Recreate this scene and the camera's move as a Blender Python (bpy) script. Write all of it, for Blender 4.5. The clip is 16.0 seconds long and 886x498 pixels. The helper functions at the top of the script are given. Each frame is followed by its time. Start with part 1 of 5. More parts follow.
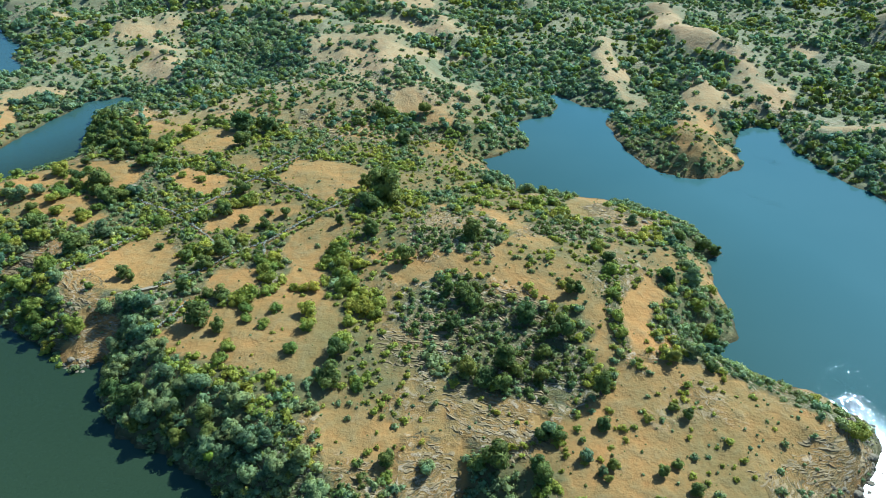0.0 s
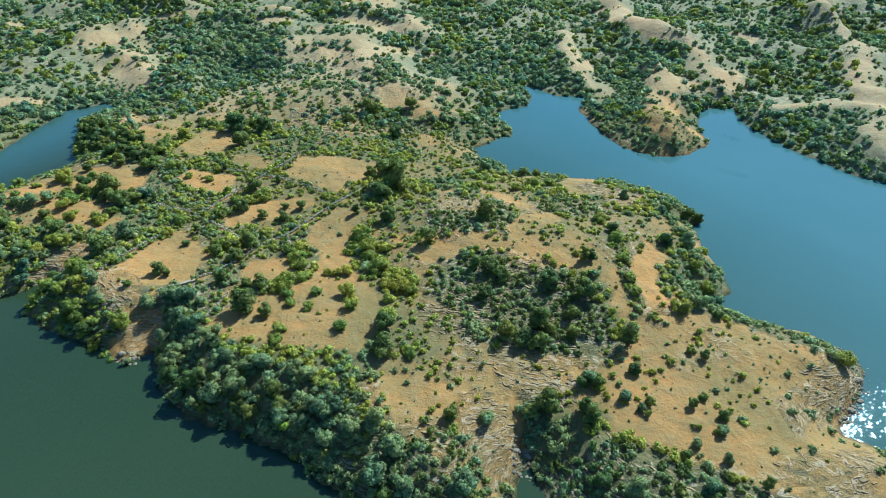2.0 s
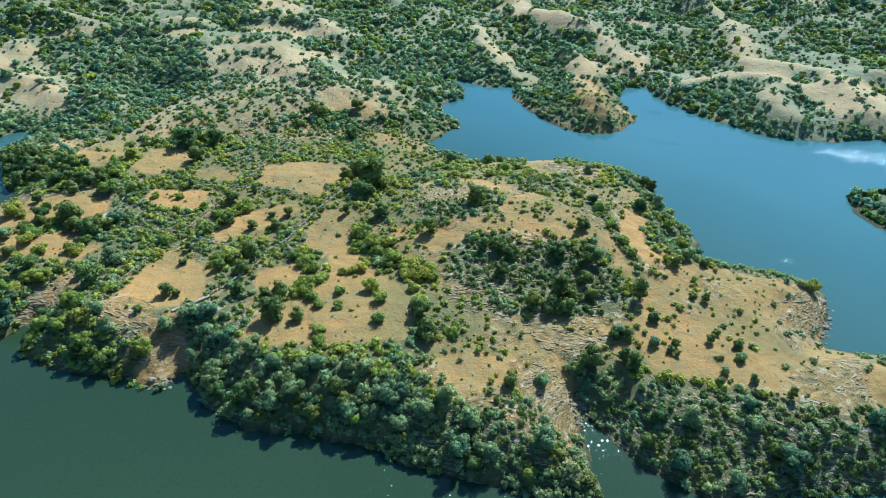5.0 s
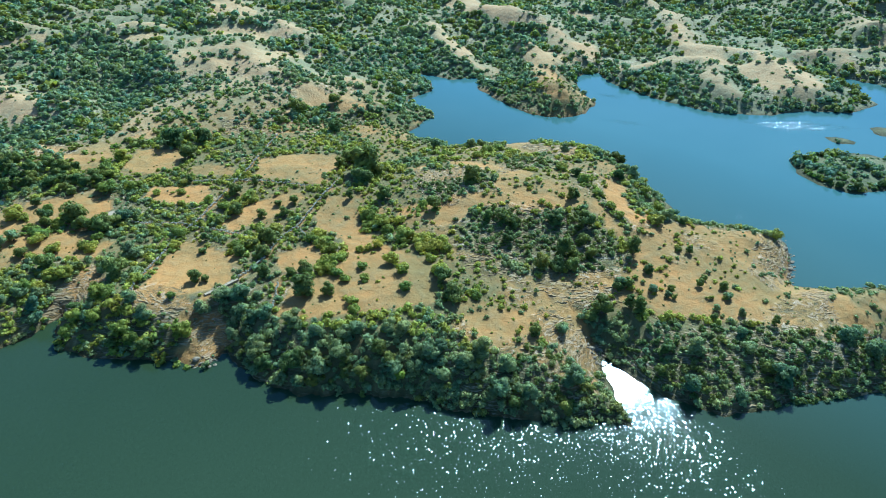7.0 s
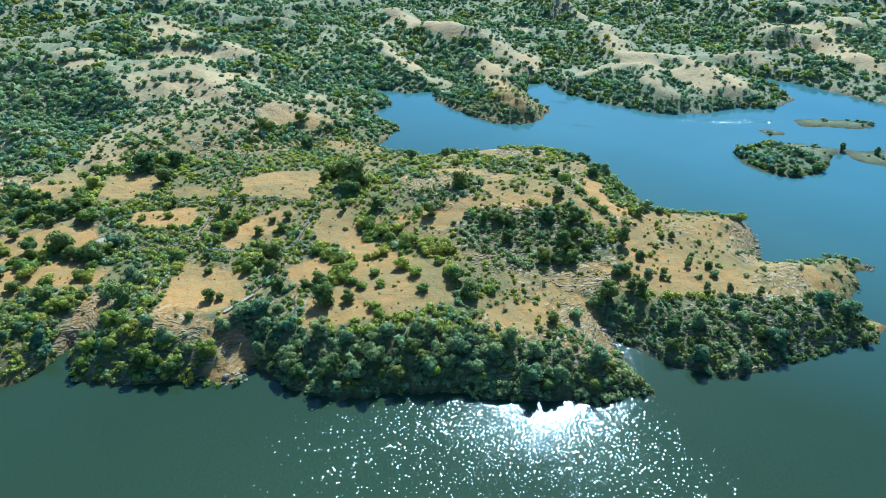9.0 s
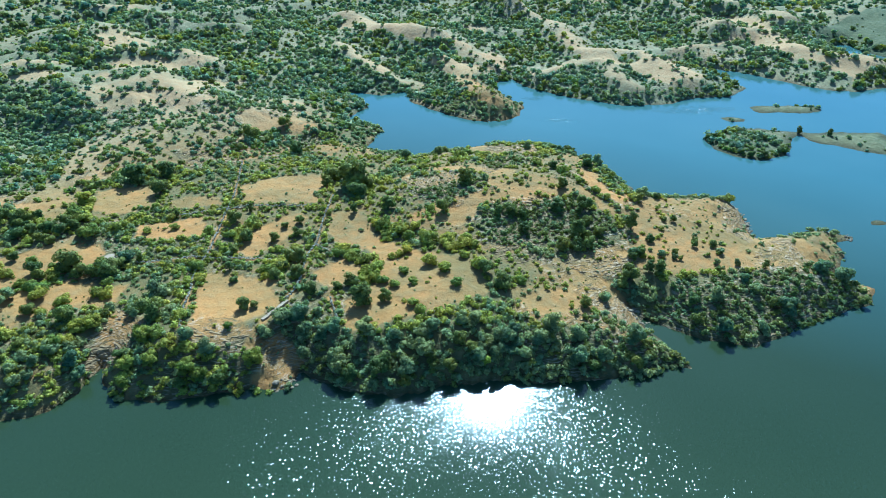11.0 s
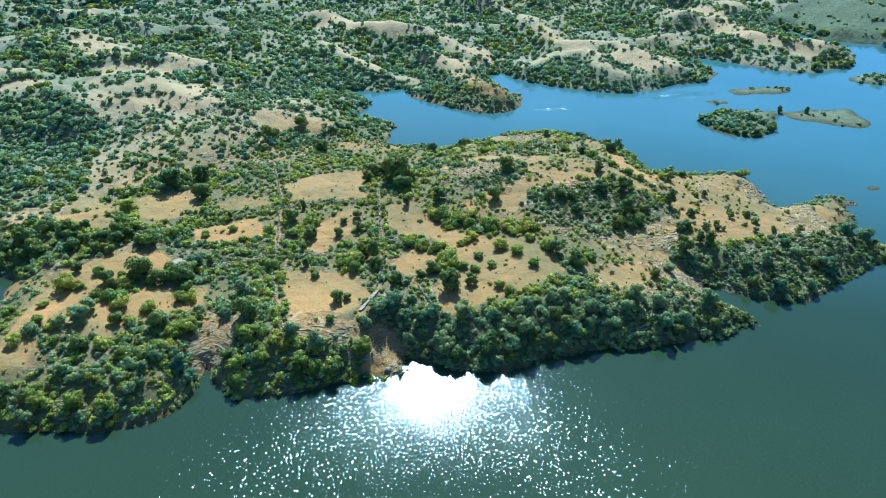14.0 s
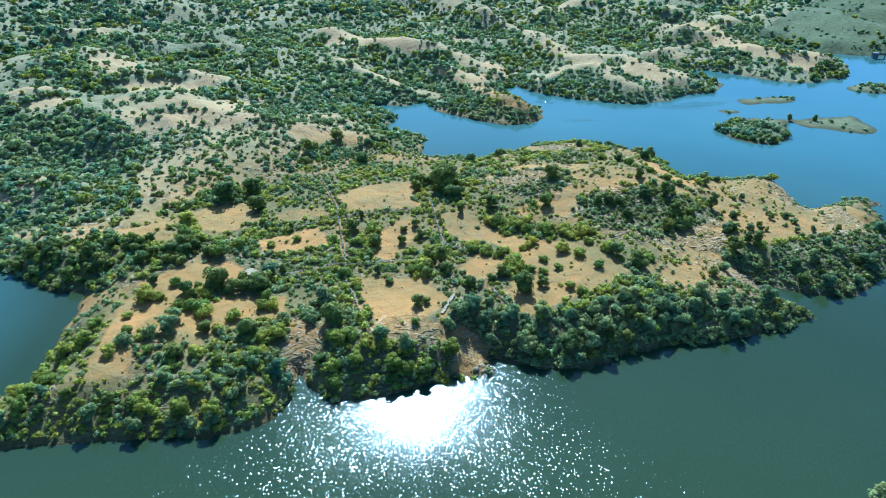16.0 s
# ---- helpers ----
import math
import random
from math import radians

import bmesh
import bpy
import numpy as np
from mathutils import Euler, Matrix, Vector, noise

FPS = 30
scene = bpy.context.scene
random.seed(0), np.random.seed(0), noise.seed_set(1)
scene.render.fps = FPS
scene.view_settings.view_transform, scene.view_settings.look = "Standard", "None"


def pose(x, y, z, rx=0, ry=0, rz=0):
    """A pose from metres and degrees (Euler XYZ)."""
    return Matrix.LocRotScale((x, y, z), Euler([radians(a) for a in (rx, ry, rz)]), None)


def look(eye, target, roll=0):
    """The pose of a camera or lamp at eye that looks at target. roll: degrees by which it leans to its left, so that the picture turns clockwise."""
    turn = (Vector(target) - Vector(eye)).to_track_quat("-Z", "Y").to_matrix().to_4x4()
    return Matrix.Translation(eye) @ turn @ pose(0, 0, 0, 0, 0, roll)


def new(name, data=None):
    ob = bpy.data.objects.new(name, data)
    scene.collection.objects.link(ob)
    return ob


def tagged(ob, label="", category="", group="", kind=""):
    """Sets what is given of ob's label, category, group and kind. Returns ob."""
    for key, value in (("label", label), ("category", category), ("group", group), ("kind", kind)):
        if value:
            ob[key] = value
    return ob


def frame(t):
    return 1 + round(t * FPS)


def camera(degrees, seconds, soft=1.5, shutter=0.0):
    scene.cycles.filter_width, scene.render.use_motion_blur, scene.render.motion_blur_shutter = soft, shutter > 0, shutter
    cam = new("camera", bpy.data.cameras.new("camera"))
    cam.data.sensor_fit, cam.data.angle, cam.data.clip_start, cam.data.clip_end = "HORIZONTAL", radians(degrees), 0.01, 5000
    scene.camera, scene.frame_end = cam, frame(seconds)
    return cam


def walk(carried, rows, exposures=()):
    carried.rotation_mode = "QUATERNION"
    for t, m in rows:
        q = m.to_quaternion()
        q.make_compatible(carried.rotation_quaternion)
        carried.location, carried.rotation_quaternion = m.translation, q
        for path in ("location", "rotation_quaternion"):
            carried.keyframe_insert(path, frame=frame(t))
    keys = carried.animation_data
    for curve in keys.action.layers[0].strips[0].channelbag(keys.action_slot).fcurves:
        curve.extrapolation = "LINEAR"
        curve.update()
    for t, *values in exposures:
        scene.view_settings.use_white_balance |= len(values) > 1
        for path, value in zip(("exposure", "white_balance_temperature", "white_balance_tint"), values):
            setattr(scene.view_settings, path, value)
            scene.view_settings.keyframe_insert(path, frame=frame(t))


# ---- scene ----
cam = camera(70.5, 16.0, soft=0.85)
METRES, EYE, TILT, LEAN, TURN = 207.5, 103.8, 0.0, 0.0, 0.0
ROWS = [
    (0.0, 0.0, 0.0, 0.0, 0.26, -33.89, -0.39),
    (0.5, -0.0235, -0.023, 0.0052, -1.51, -33.89, -0.39),
    (1.0, -0.0488, -0.0429, 0.0091, -3.19, -33.88, -0.46),
    (1.5, -0.076, -0.0561, 0.0108, -4.54, -33.9, -0.38),
    (2.0, -0.1021, -0.0595, 0.0117, -5.89, -33.9, -0.34),
    (2.5, -0.1285, -0.0556, 0.0124, -8.74, -33.88, -0.4),
    (3.0, -0.155, -0.0504, 0.013, -10.35, -33.85, -0.37),
    (3.5, -0.1826, -0.049, 0.0136, -12.24, -33.78, -0.36),
    (4.0, -0.2101, -0.0518, 0.0138, -14.69, -33.68, -0.37),
    (6.5, -0.3567, -0.0938, 0.016, -23.14, -33.61, -0.3),
    (7.0, -0.3871, -0.1, 0.0165, -25.27, -33.41, -0.35),
    (7.5, -0.4184, -0.101, 0.017, -27.2, -32.94, -0.41),
    (8.0, -0.4486, -0.0973, 0.0171, -28.99, -32.56, -0.45),
    (8.5, -0.4788, -0.0893, 0.017, -31.3, -32.17, -0.53),
    (9.0, -0.507, -0.0781, 0.017, -33.49, -31.82, -0.57),
    (11.5, -0.6472, -0.0006, 0.0156, -42.66, -31.56, -0.78),
    (12.0, -0.6744, 0.0168, 0.0154, -45.18, -31.55, -0.81),
    (12.5, -0.7023, 0.0353, 0.0154, -46.78, -31.53, -0.84),
    (13.0, -0.7295, 0.0536, 0.015, -47.12, -31.53, -0.84),
    (13.5, -0.7578, 0.0723, 0.0148, -47.15, -31.55, -0.83),
    (14.0, -0.7859, 0.0906, 0.0145, -47.46, -31.56, -0.8),
    (14.5, -0.8148, 0.1094, 0.0144, -47.75, -31.51, -0.81),
    (15.0, -0.8423, 0.1286, 0.0141, -48.25, -30.93, -0.84),
    (15.5, -0.8694, 0.1498, 0.0141, -48.88, -30.34, -0.85),
    (16.0, -0.8963, 0.169, 0.0141, -50.0, -30.11, -0.86),
]
walk(cam, [(t, pose(0, 0, EYE, TILT, LEAN, TURN) @ pose(METRES * x, METRES * y, METRES * z, 90 + pitch, roll, yaw)) for t, x, y, z, yaw, pitch, roll in ROWS],
     exposures=[(0.0, 0.44, 4420, -4), (4.0, 0.55, 4250, -5), (9.0, 0.66, 4130, -5), (16.0, 0.70, 4050, -4)])

# ---- sky and sun ----
SUN_AZIMUTH, SUN_HEIGHT = 47.2, 42.3  # degrees clockwise from +y, and above the horizon
world = bpy.data.worlds.new("sky")
world.use_nodes = True
scene.world = world
sky = world.node_tree.nodes.new("ShaderNodeTexSky")
sky.sky_type, sky.sun_disc = "NISHITA", False
sky.sun_elevation, sky.sun_rotation = radians(SUN_HEIGHT), radians(SUN_AZIMUTH)
sky.altitude, sky.dust_density, sky.ozone_density = 400, 0.8, 4.0
background = world.node_tree.nodes["Background"]
background.inputs["Strength"].default_value = 0.10
world.node_tree.links.new(sky.outputs[0], background.inputs["Color"])
sun = new("sun", bpy.data.lights.new("sun", "SUN"))
sun.data.energy, sun.data.angle, sun.data.color = 6.0, radians(0.53), (1.0, 0.91, 0.78)
_a, _h = radians(SUN_AZIMUTH), radians(SUN_HEIGHT)
sun.matrix_world = look((400 * math.sin(_a) * math.cos(_h), 400 * math.cos(_a) * math.cos(_h), 400 * math.sin(_h)), (0, 0, 0))


# ---- materials ----
def blank(name):
    m = bpy.data.materials.new(name)
    m.use_nodes = True
    return m, m.node_tree.nodes, m.node_tree.links, m.node_tree.nodes["Principled BSDF"]


def noise_node(nodes, links, vector, scale, detail=4.0, rough=0.55, distortion=0.0):
    n = nodes.new("ShaderNodeTexNoise")
    n.inputs["Scale"].default_value, n.inputs["Detail"].default_value = scale, detail
    n.inputs["Roughness"].default_value, n.inputs["Distortion"].default_value = rough, distortion
    links.new(vector, n.inputs["Vector"])
    return n.outputs["Fac"]


def ramp_node(nodes, links, fac, stops):
    r = nodes.new("ShaderNodeValToRGB")
    while len(r.color_ramp.elements) < len(stops):
        r.color_ramp.elements.new(0.5)
    for e, (at, c) in zip(r.color_ramp.elements, stops):
        e.position, e.color = at, (c, c, c, 1) if isinstance(c, (int, float)) else (*c, 1)
    links.new(fac, r.inputs["Fac"])
    return r.outputs["Color"]


def mix_node(nodes, links, fac, a, b, blend="MIX"):
    m = nodes.new("ShaderNodeMix")
    m.data_type, m.blend_type = "RGBA", blend
    for socket, v in ((m.inputs["Factor"], fac), (m.inputs["A"], a), (m.inputs["B"], b)):
        if isinstance(v, (int, float)):
            socket.default_value = v
        elif isinstance(v, tuple):
            socket.default_value = (*v, 1)
        else:
            links.new(v, socket)
    return m.outputs["Result"]


def bump_node(nodes, links, height, strength, distance, normal=None):
    b = nodes.new("ShaderNodeBump")
    b.inputs["Strength"].default_value, b.inputs["Distance"].default_value = strength, distance
    links.new(height, b.inputs["Height"])
    if normal is not None:
        links.new(normal, b.inputs["Normal"])
    return b.outputs["Normal"]


def place_node(nodes, links, sx=1, sy=1, sz=1, turn=0.0):
    """World place, turned about z and stretched."""
    g, m = nodes.new("ShaderNodeNewGeometry"), nodes.new("ShaderNodeMapping")
    m.vector_type = "TEXTURE"
    m.inputs["Scale"].default_value = (1 / sx, 1 / sy, 1 / sz)
    m.inputs["Rotation"].default_value = (0, 0, radians(turn))
    links.new(g.outputs["Position"], m.inputs["Vector"])
    return m.outputs["Vector"]


def attribute_node(nodes, name):
    a = nodes.new("ShaderNodeAttribute")
    a.attribute_name = name
    return a.outputs["Fac"]


def ground_material():
    m, nodes, links, bsdf = blank("dry_grass_and_earth")
    p = place_node(nodes, links)
    broad, mid = noise_node(nodes, links, p, 0.045, 5, 0.6), noise_node(nodes, links, p, 0.32, 5, 0.62)
    fine = noise_node(nodes, links, p, 1.5, 7, 0.72)
    straw = ramp_node(nodes, links, mid, [(0.28, (0.32, 0.160, 0.040)), (0.52, (0.455, 0.230, 0.060)), (0.75, (0.54, 0.302, 0.096))])
    tint = ramp_node(nodes, links, broad, [(0.33, (0.21, 0.165, 0.046)), (0.5, (0.41, 0.22, 0.056)), (0.66, (0.53, 0.24, 0.058))])
    dry = mix_node(nodes, links, 0.5, straw, tint)
    litter = ramp_node(nodes, links, fine, [(0.30, 0.36), (0.42, 0.85), (0.70, 1.04)])
    dry = mix_node(nodes, links, 0.55, dry, litter, "MULTIPLY")
    sward = ramp_node(nodes, links, mid, [(0.3, (0.062, 0.072, 0.025)), (0.5, (0.140, 0.124, 0.042)), (0.7, (0.235, 0.172, 0.062))])
    sward = mix_node(nodes, links, 0.7, sward, litter, "MULTIPLY")
    soft = nodes.new("ShaderNodeMath")
    soft.operation, soft.use_clamp = "MULTIPLY_ADD", True
    links.new(mid, soft.inputs[0])
    soft.inputs[1].default_value = 1.7
    add = nodes.new("ShaderNodeMath")
    add.operation = "SUBTRACT"
    links.new(attribute_node(nodes, "cover"), add.inputs[0])
    add.inputs[1].default_value = 0.78
    links.new(add.outputs[0], soft.inputs[2])
    # the hills across the water: paler straw and sward, distance haze put into the colour
    hill = attribute_node(nodes, "hill")
    dry = mix_node(nodes, links, hill, dry, mix_node(nodes, links, 0.7, ramp_node(nodes, links, mid, [(0.3, (0.37, 0.255, 0.115)), (0.7, (0.52, 0.375, 0.18))]), litter, "MULTIPLY"))
    sward = mix_node(nodes, links, hill, sward, mix_node(nodes, links, 0.6, ramp_node(nodes, links, mid, [(0.3, (0.132, 0.145, 0.068)), (0.7, (0.33, 0.295, 0.145))]), litter, "MULTIPLY"))
    colour = mix_node(nodes, links, soft.outputs[0], dry, sward)
    # weathered bedrock in tilted beds
    bed = noise_node(nodes, links, place_node(nodes, links, 0.30, 0.42, 3.4, -35), 1.0, 7, 0.68, 0.9)
    rock = attribute_node(nodes, "rock")
    for stops, tone in (([(0.53, 0.0), (0.60, 0.75)], (0.50, 0.385, 0.235)), ([(0.40, 0.85), (0.47, 0.0)], (0.10, 0.095, 0.05))):
        band = nodes.new("ShaderNodeMath")
        band.operation = "MULTIPLY"
        links.new(ramp_node(nodes, links, bed, stops), band.inputs[0])
        links.new(rock, band.inputs[1])
        colour = mix_node(nodes, links, band.outputs[0], colour, tone)
    colour = mix_node(nodes, links, attribute_node(nodes, "lush"), colour, mix_node(nodes, links, 0.7, ramp_node(nodes, links, mid, [(0.3, (0.055, 0.075, 0.025)), (0.7, (0.125, 0.13, 0.05))]), litter, "MULTIPLY"))
    wet = mix_node(nodes, links, 0.62, colour, (0.16, 0.13, 0.09), "MULTIPLY")
    colour = mix_node(nodes, links, attribute_node(nodes, "wet"), colour, wet)
    links.new(colour, bsdf.inputs["Base Color"])
    bsdf.inputs["Roughness"].default_value = 0.95
    bsdf.inputs["Specular IOR Level"].default_value = 0.15
    relief = bump_node(nodes, links, fine, 0.5, 0.25)
    relief = bump_node(nodes, links, mid, 0.55, 1.2, relief)
    amount = nodes.new("ShaderNodeMath")
    amount.operation = "MULTIPLY"
    links.new(bed, amount.inputs[0])
    links.new(attribute_node(nodes, "rock"), amount.inputs[1])
    links.new(bump_node(nodes, links, amount.outputs[0], 0.9, 1.2, relief), bsdf.inputs["Normal"])
    return m


# ruffled patches on the bay: x, y, half length, half width, turn, tilt of the ripples, roughness
WIND_PATCHES = [(124, 215, 17, 8, -50, 0.36, 0.15), (108, 186, 29, 8, -48, 0.34, 0.15), (176, 150, 56, 15, -33, 0.36, 0.15), (91, 101, 12, 6, -40, 0.10, 0.10)]


def water_material():
    m, nodes, links, bsdf = blank("lake_water")
    silt = noise_node(nodes, links, place_node(nodes, links), 0.012, 3, 0.5)
    # green in the near channel; the wide bay's blue has sky reflection painted in
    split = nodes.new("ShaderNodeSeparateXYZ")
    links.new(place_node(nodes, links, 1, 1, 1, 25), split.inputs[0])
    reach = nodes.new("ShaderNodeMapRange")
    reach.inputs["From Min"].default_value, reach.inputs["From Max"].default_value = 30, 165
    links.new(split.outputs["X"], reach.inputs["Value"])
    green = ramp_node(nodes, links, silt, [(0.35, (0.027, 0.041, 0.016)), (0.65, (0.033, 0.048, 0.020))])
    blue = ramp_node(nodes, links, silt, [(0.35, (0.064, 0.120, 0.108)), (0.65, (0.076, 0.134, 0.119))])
    # the western creek takes part of that reflection-tinted blue too
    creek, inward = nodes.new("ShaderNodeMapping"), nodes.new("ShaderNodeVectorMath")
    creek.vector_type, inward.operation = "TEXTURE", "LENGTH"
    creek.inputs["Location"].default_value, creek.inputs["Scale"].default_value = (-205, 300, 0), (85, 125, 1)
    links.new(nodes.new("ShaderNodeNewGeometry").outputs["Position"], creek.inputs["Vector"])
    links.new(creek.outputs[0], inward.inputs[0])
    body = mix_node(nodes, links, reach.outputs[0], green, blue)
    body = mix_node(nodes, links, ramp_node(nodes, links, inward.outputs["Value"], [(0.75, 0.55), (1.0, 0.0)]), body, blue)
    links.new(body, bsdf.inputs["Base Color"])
    bsdf.inputs["Specular IOR Level"].default_value, bsdf.inputs["Roughness"].default_value = 0.0, 1.0
    calm = noise_node(nodes, links, place_node(nodes, links, 0.010, 0.022, 1, 25), 1.0, 3, 0.5)
    sheen, edge, surface = nodes.new("ShaderNodeBsdfAnisotropic"), nodes.new("ShaderNodeFresnel"), nodes.new("ShaderNodeMixShader")
    sheen.distribution, edge.inputs["IOR"].default_value = "BECKMANN", 1.333
    # small facets of the ripples, each with a tilt of its own, most of them slight
    cell = nodes.new("ShaderNodeTexVoronoi")
    cell.inputs["Scale"].default_value = 5.4
    links.new(place_node(nodes, links, 0.85, 1.35, 1, 41.5), cell.inputs["Vector"])
    tilt, length, squared, facet, up, unit = (nodes.new("ShaderNodeVectorMath") for _ in range(6))
    tilt.operation, tilt.inputs[1].default_value, tilt.inputs[2].default_value = "MULTIPLY_ADD", (2, 2, 0), (-1, -1, 0)
    links.new(cell.outputs["Color"], tilt.inputs[0])
    length.operation = "LENGTH"
    links.new(tilt.outputs[0], length.inputs[0])
    squared.operation = "SCALE"
    links.new(tilt.outputs[0], squared.inputs[0])
    power = nodes.new("ShaderNodeMath")
    power.operation, power.inputs[1].default_value = "POWER", 3.0
    links.new(length.outputs["Value"], power.inputs[0])
    links.new(power.outputs[0], squared.inputs["Scale"])
    # a breeze stirs the near channel; the bay lies calm but for a few ruffled patches
    lee = nodes.new("ShaderNodeMapRange")
    lee.inputs["From Min"].default_value, lee.inputs["From Max"].default_value = -8, 62
    links.new(split.outputs["X"], lee.inputs["Value"])
    still = nodes.new("ShaderNodeMapRange")
    still.inputs["From Min"].default_value, still.inputs["From Max"].default_value = -20, 30
    links.new(split.outputs["X"], still.inputs["Value"])
    smooth = mix_node(nodes, links, still.outputs[0], (0.155, 0.155, 0.155), (0.095, 0.095, 0.095))
    smooth = mix_node(nodes, links, ramp_node(nodes, links, calm, [(0.35, 0.0), (0.7, 0.12)]), smooth, (0.15, 0.15, 0.15))
    breeze = mix_node(nodes, links, lee.outputs[0], (0.070, 0.070, 0.070), (0.020, 0.018, 0.018))
    gust = mix_node(nodes, links, 0.0, (0, 0, 0), (0, 0, 0))
    for wx, wy, long, wide, turn, steep, rough in WIND_PATCHES:
        at, size = nodes.new("ShaderNodeMapping"), nodes.new("ShaderNodeVectorMath")
        at.vector_type = "TEXTURE"
        at.inputs["Location"].default_value, at.inputs["Rotation"].default_value = (wx, wy, 0), (0, 0, radians(turn))
        at.inputs["Scale"].default_value = (long, wide, 1)
        links.new(nodes.new("ShaderNodeNewGeometry").outputs["Position"], at.inputs["Vector"])
        size.operation = "LENGTH"
        links.new(at.outputs[0], size.inputs[0])
        frayed = nodes.new("ShaderNodeMath")
        frayed.operation = "ADD"
        links.new(size.outputs["Value"], frayed.inputs[0])
        links.new(noise_node(nodes, links, place_node(nodes, links), 0.16, 3, 0.6), frayed.inputs[1])
        ruffled = ramp_node(nodes, links, frayed.outputs[0], [(0.5, 1.0), (1.5, 0.0)])
        gust = mix_node(nodes, links, ruffled, gust, (steep, steep, steep))
        smooth = mix_node(nodes, links, ruffled, smooth, (rough, rough, rough))
    links.new(smooth, sheen.inputs["Roughness"])
    facet.operation, up.operation, unit.operation = "SCALE", "ADD", "NORMALIZE"
    along = nodes.new("ShaderNodeMapping")
    along.vector_type = "VECTOR"
    along.inputs["Scale"].default_value, along.inputs["Rotation"].default_value = (1.35, 0.8, 0), (0, 0, radians(-47))
    links.new(squared.outputs[0], along.inputs["Vector"])
    links.new(along.outputs[0], facet.inputs[0])
    links.new(breeze, facet.inputs["Scale"])
    swell = noise_node(nodes, links, place_node(nodes, links, 0.6, 1.0, 1, 41.5), 0.35, 2, 0.5)
    links.new(bump_node(nodes, links, swell, 0.08, 0.10), up.inputs[0])
    # gusts raise short waves that face east and west
    crosswise, gusty, both = nodes.new("ShaderNodeMapping"), nodes.new("ShaderNodeVectorMath"), nodes.new("ShaderNodeVectorMath")
    crosswise.vector_type, crosswise.inputs["Scale"].default_value = "VECTOR", (1.0, 0.3, 0)
    gusty.operation, both.operation = "SCALE", "ADD"
    links.new(squared.outputs[0], crosswise.inputs["Vector"])
    links.new(crosswise.outputs[0], gusty.inputs[0])
    links.new(gust, gusty.inputs["Scale"])
    links.new(facet.outputs[0], both.inputs[0])
    links.new(gusty.outputs[0], both.inputs[1])
    links.new(both.outputs[0], up.inputs[1])
    links.new(up.outputs[0], unit.inputs[0])
    for node in (bsdf, sheen, edge):
        links.new(unit.outputs[0], node.inputs["Normal"])
    links.new(edge.outputs[0], surface.inputs["Fac"])
    links.new(bsdf.outputs[0], surface.inputs[1])
    links.new(sheen.outputs[0], surface.inputs[2])
    links.new(surface.outputs[0], nodes["Material Output"].inputs["Surface"])
    return m


def foliage_material(name, dark, light, tip, glow=0.3):
    m, nodes, links, bsdf = blank(name)
    g = nodes.new("ShaderNodeNewGeometry")
    o = nodes.new("ShaderNodeObjectInfo")
    patch = noise_node(nodes, links, place_node(nodes, links), 0.34, 3, 0.6)
    hue = noise_node(nodes, links, place_node(nodes, links), 0.13, 3, 0.65)
    leafy = ramp_node(nodes, links, g.outputs["Random Per Island"], [(0.0, dark), (0.25, light), (0.85, light), (1.0, tip)])
    shade = ramp_node(nodes, links, patch, [(0.32, 0.7), (0.68, 1.3)])
    one = ramp_node(nodes, links, o.outputs["Random"], [(0.0, (0.66, 0.76, 0.72)), (1.0, (1.42, 1.26, 0.9))])
    colour = mix_node(nodes, links, 1.0, mix_node(nodes, links, 1.0, leafy, shade, "MULTIPLY"), one, "MULTIPLY")
    colour = mix_node(nodes, links, 1.0, colour, ramp_node(nodes, links, hue, [(0.36, (0.85, 0.98, 1.08)), (0.64, (1.18, 1.05, 0.82))]), "MULTIPLY")
    links.new(colour, bsdf.inputs["Base Color"])
    bsdf.inputs["Roughness"].default_value = 0.75
    bsdf.inputs["Specular IOR Level"].default_value = 0.15
    through_leaf, both = nodes.new("ShaderNodeBsdfTranslucent"), nodes.new("ShaderNodeMixShader")
    links.new(mix_node(nodes, links, 1.0, colour, (1.3, 1.35, 0.6), "MULTIPLY"), through_leaf.inputs["Color"])
    both.inputs["Fac"].default_value = glow
    links.new(bsdf.outputs[0], both.inputs[1])
    links.new(through_leaf.outputs[0], both.inputs[2])
    links.new(both.outputs[0], nodes["Material Output"].inputs["Surface"])
    return m


def plain_material(name, low, high, scale, rough=0.9, depth=0.1):
    m, nodes, links, bsdf = blank(name)
    p = place_node(nodes, links)
    n = noise_node(nodes, links, p, scale, 5, 0.65)
    colour = ramp_node(nodes, links, n, [(0.3, low), (0.7, high)])
    one = ramp_node(nodes, links, nodes.new("ShaderNodeNewGeometry").outputs["Random Per Island"], [(0.0, 0.7), (1.0, 1.2)])
    links.new(mix_node(nodes, links, 1.0, colour, one, "MULTIPLY"), bsdf.inputs["Base Color"])
    bsdf.inputs["Roughness"].default_value = rough
    bsdf.inputs["Specular IOR Level"].default_value = 0.12
    links.new(bump_node(nodes, links, n, 0.5, depth), bsdf.inputs["Normal"])
    return m


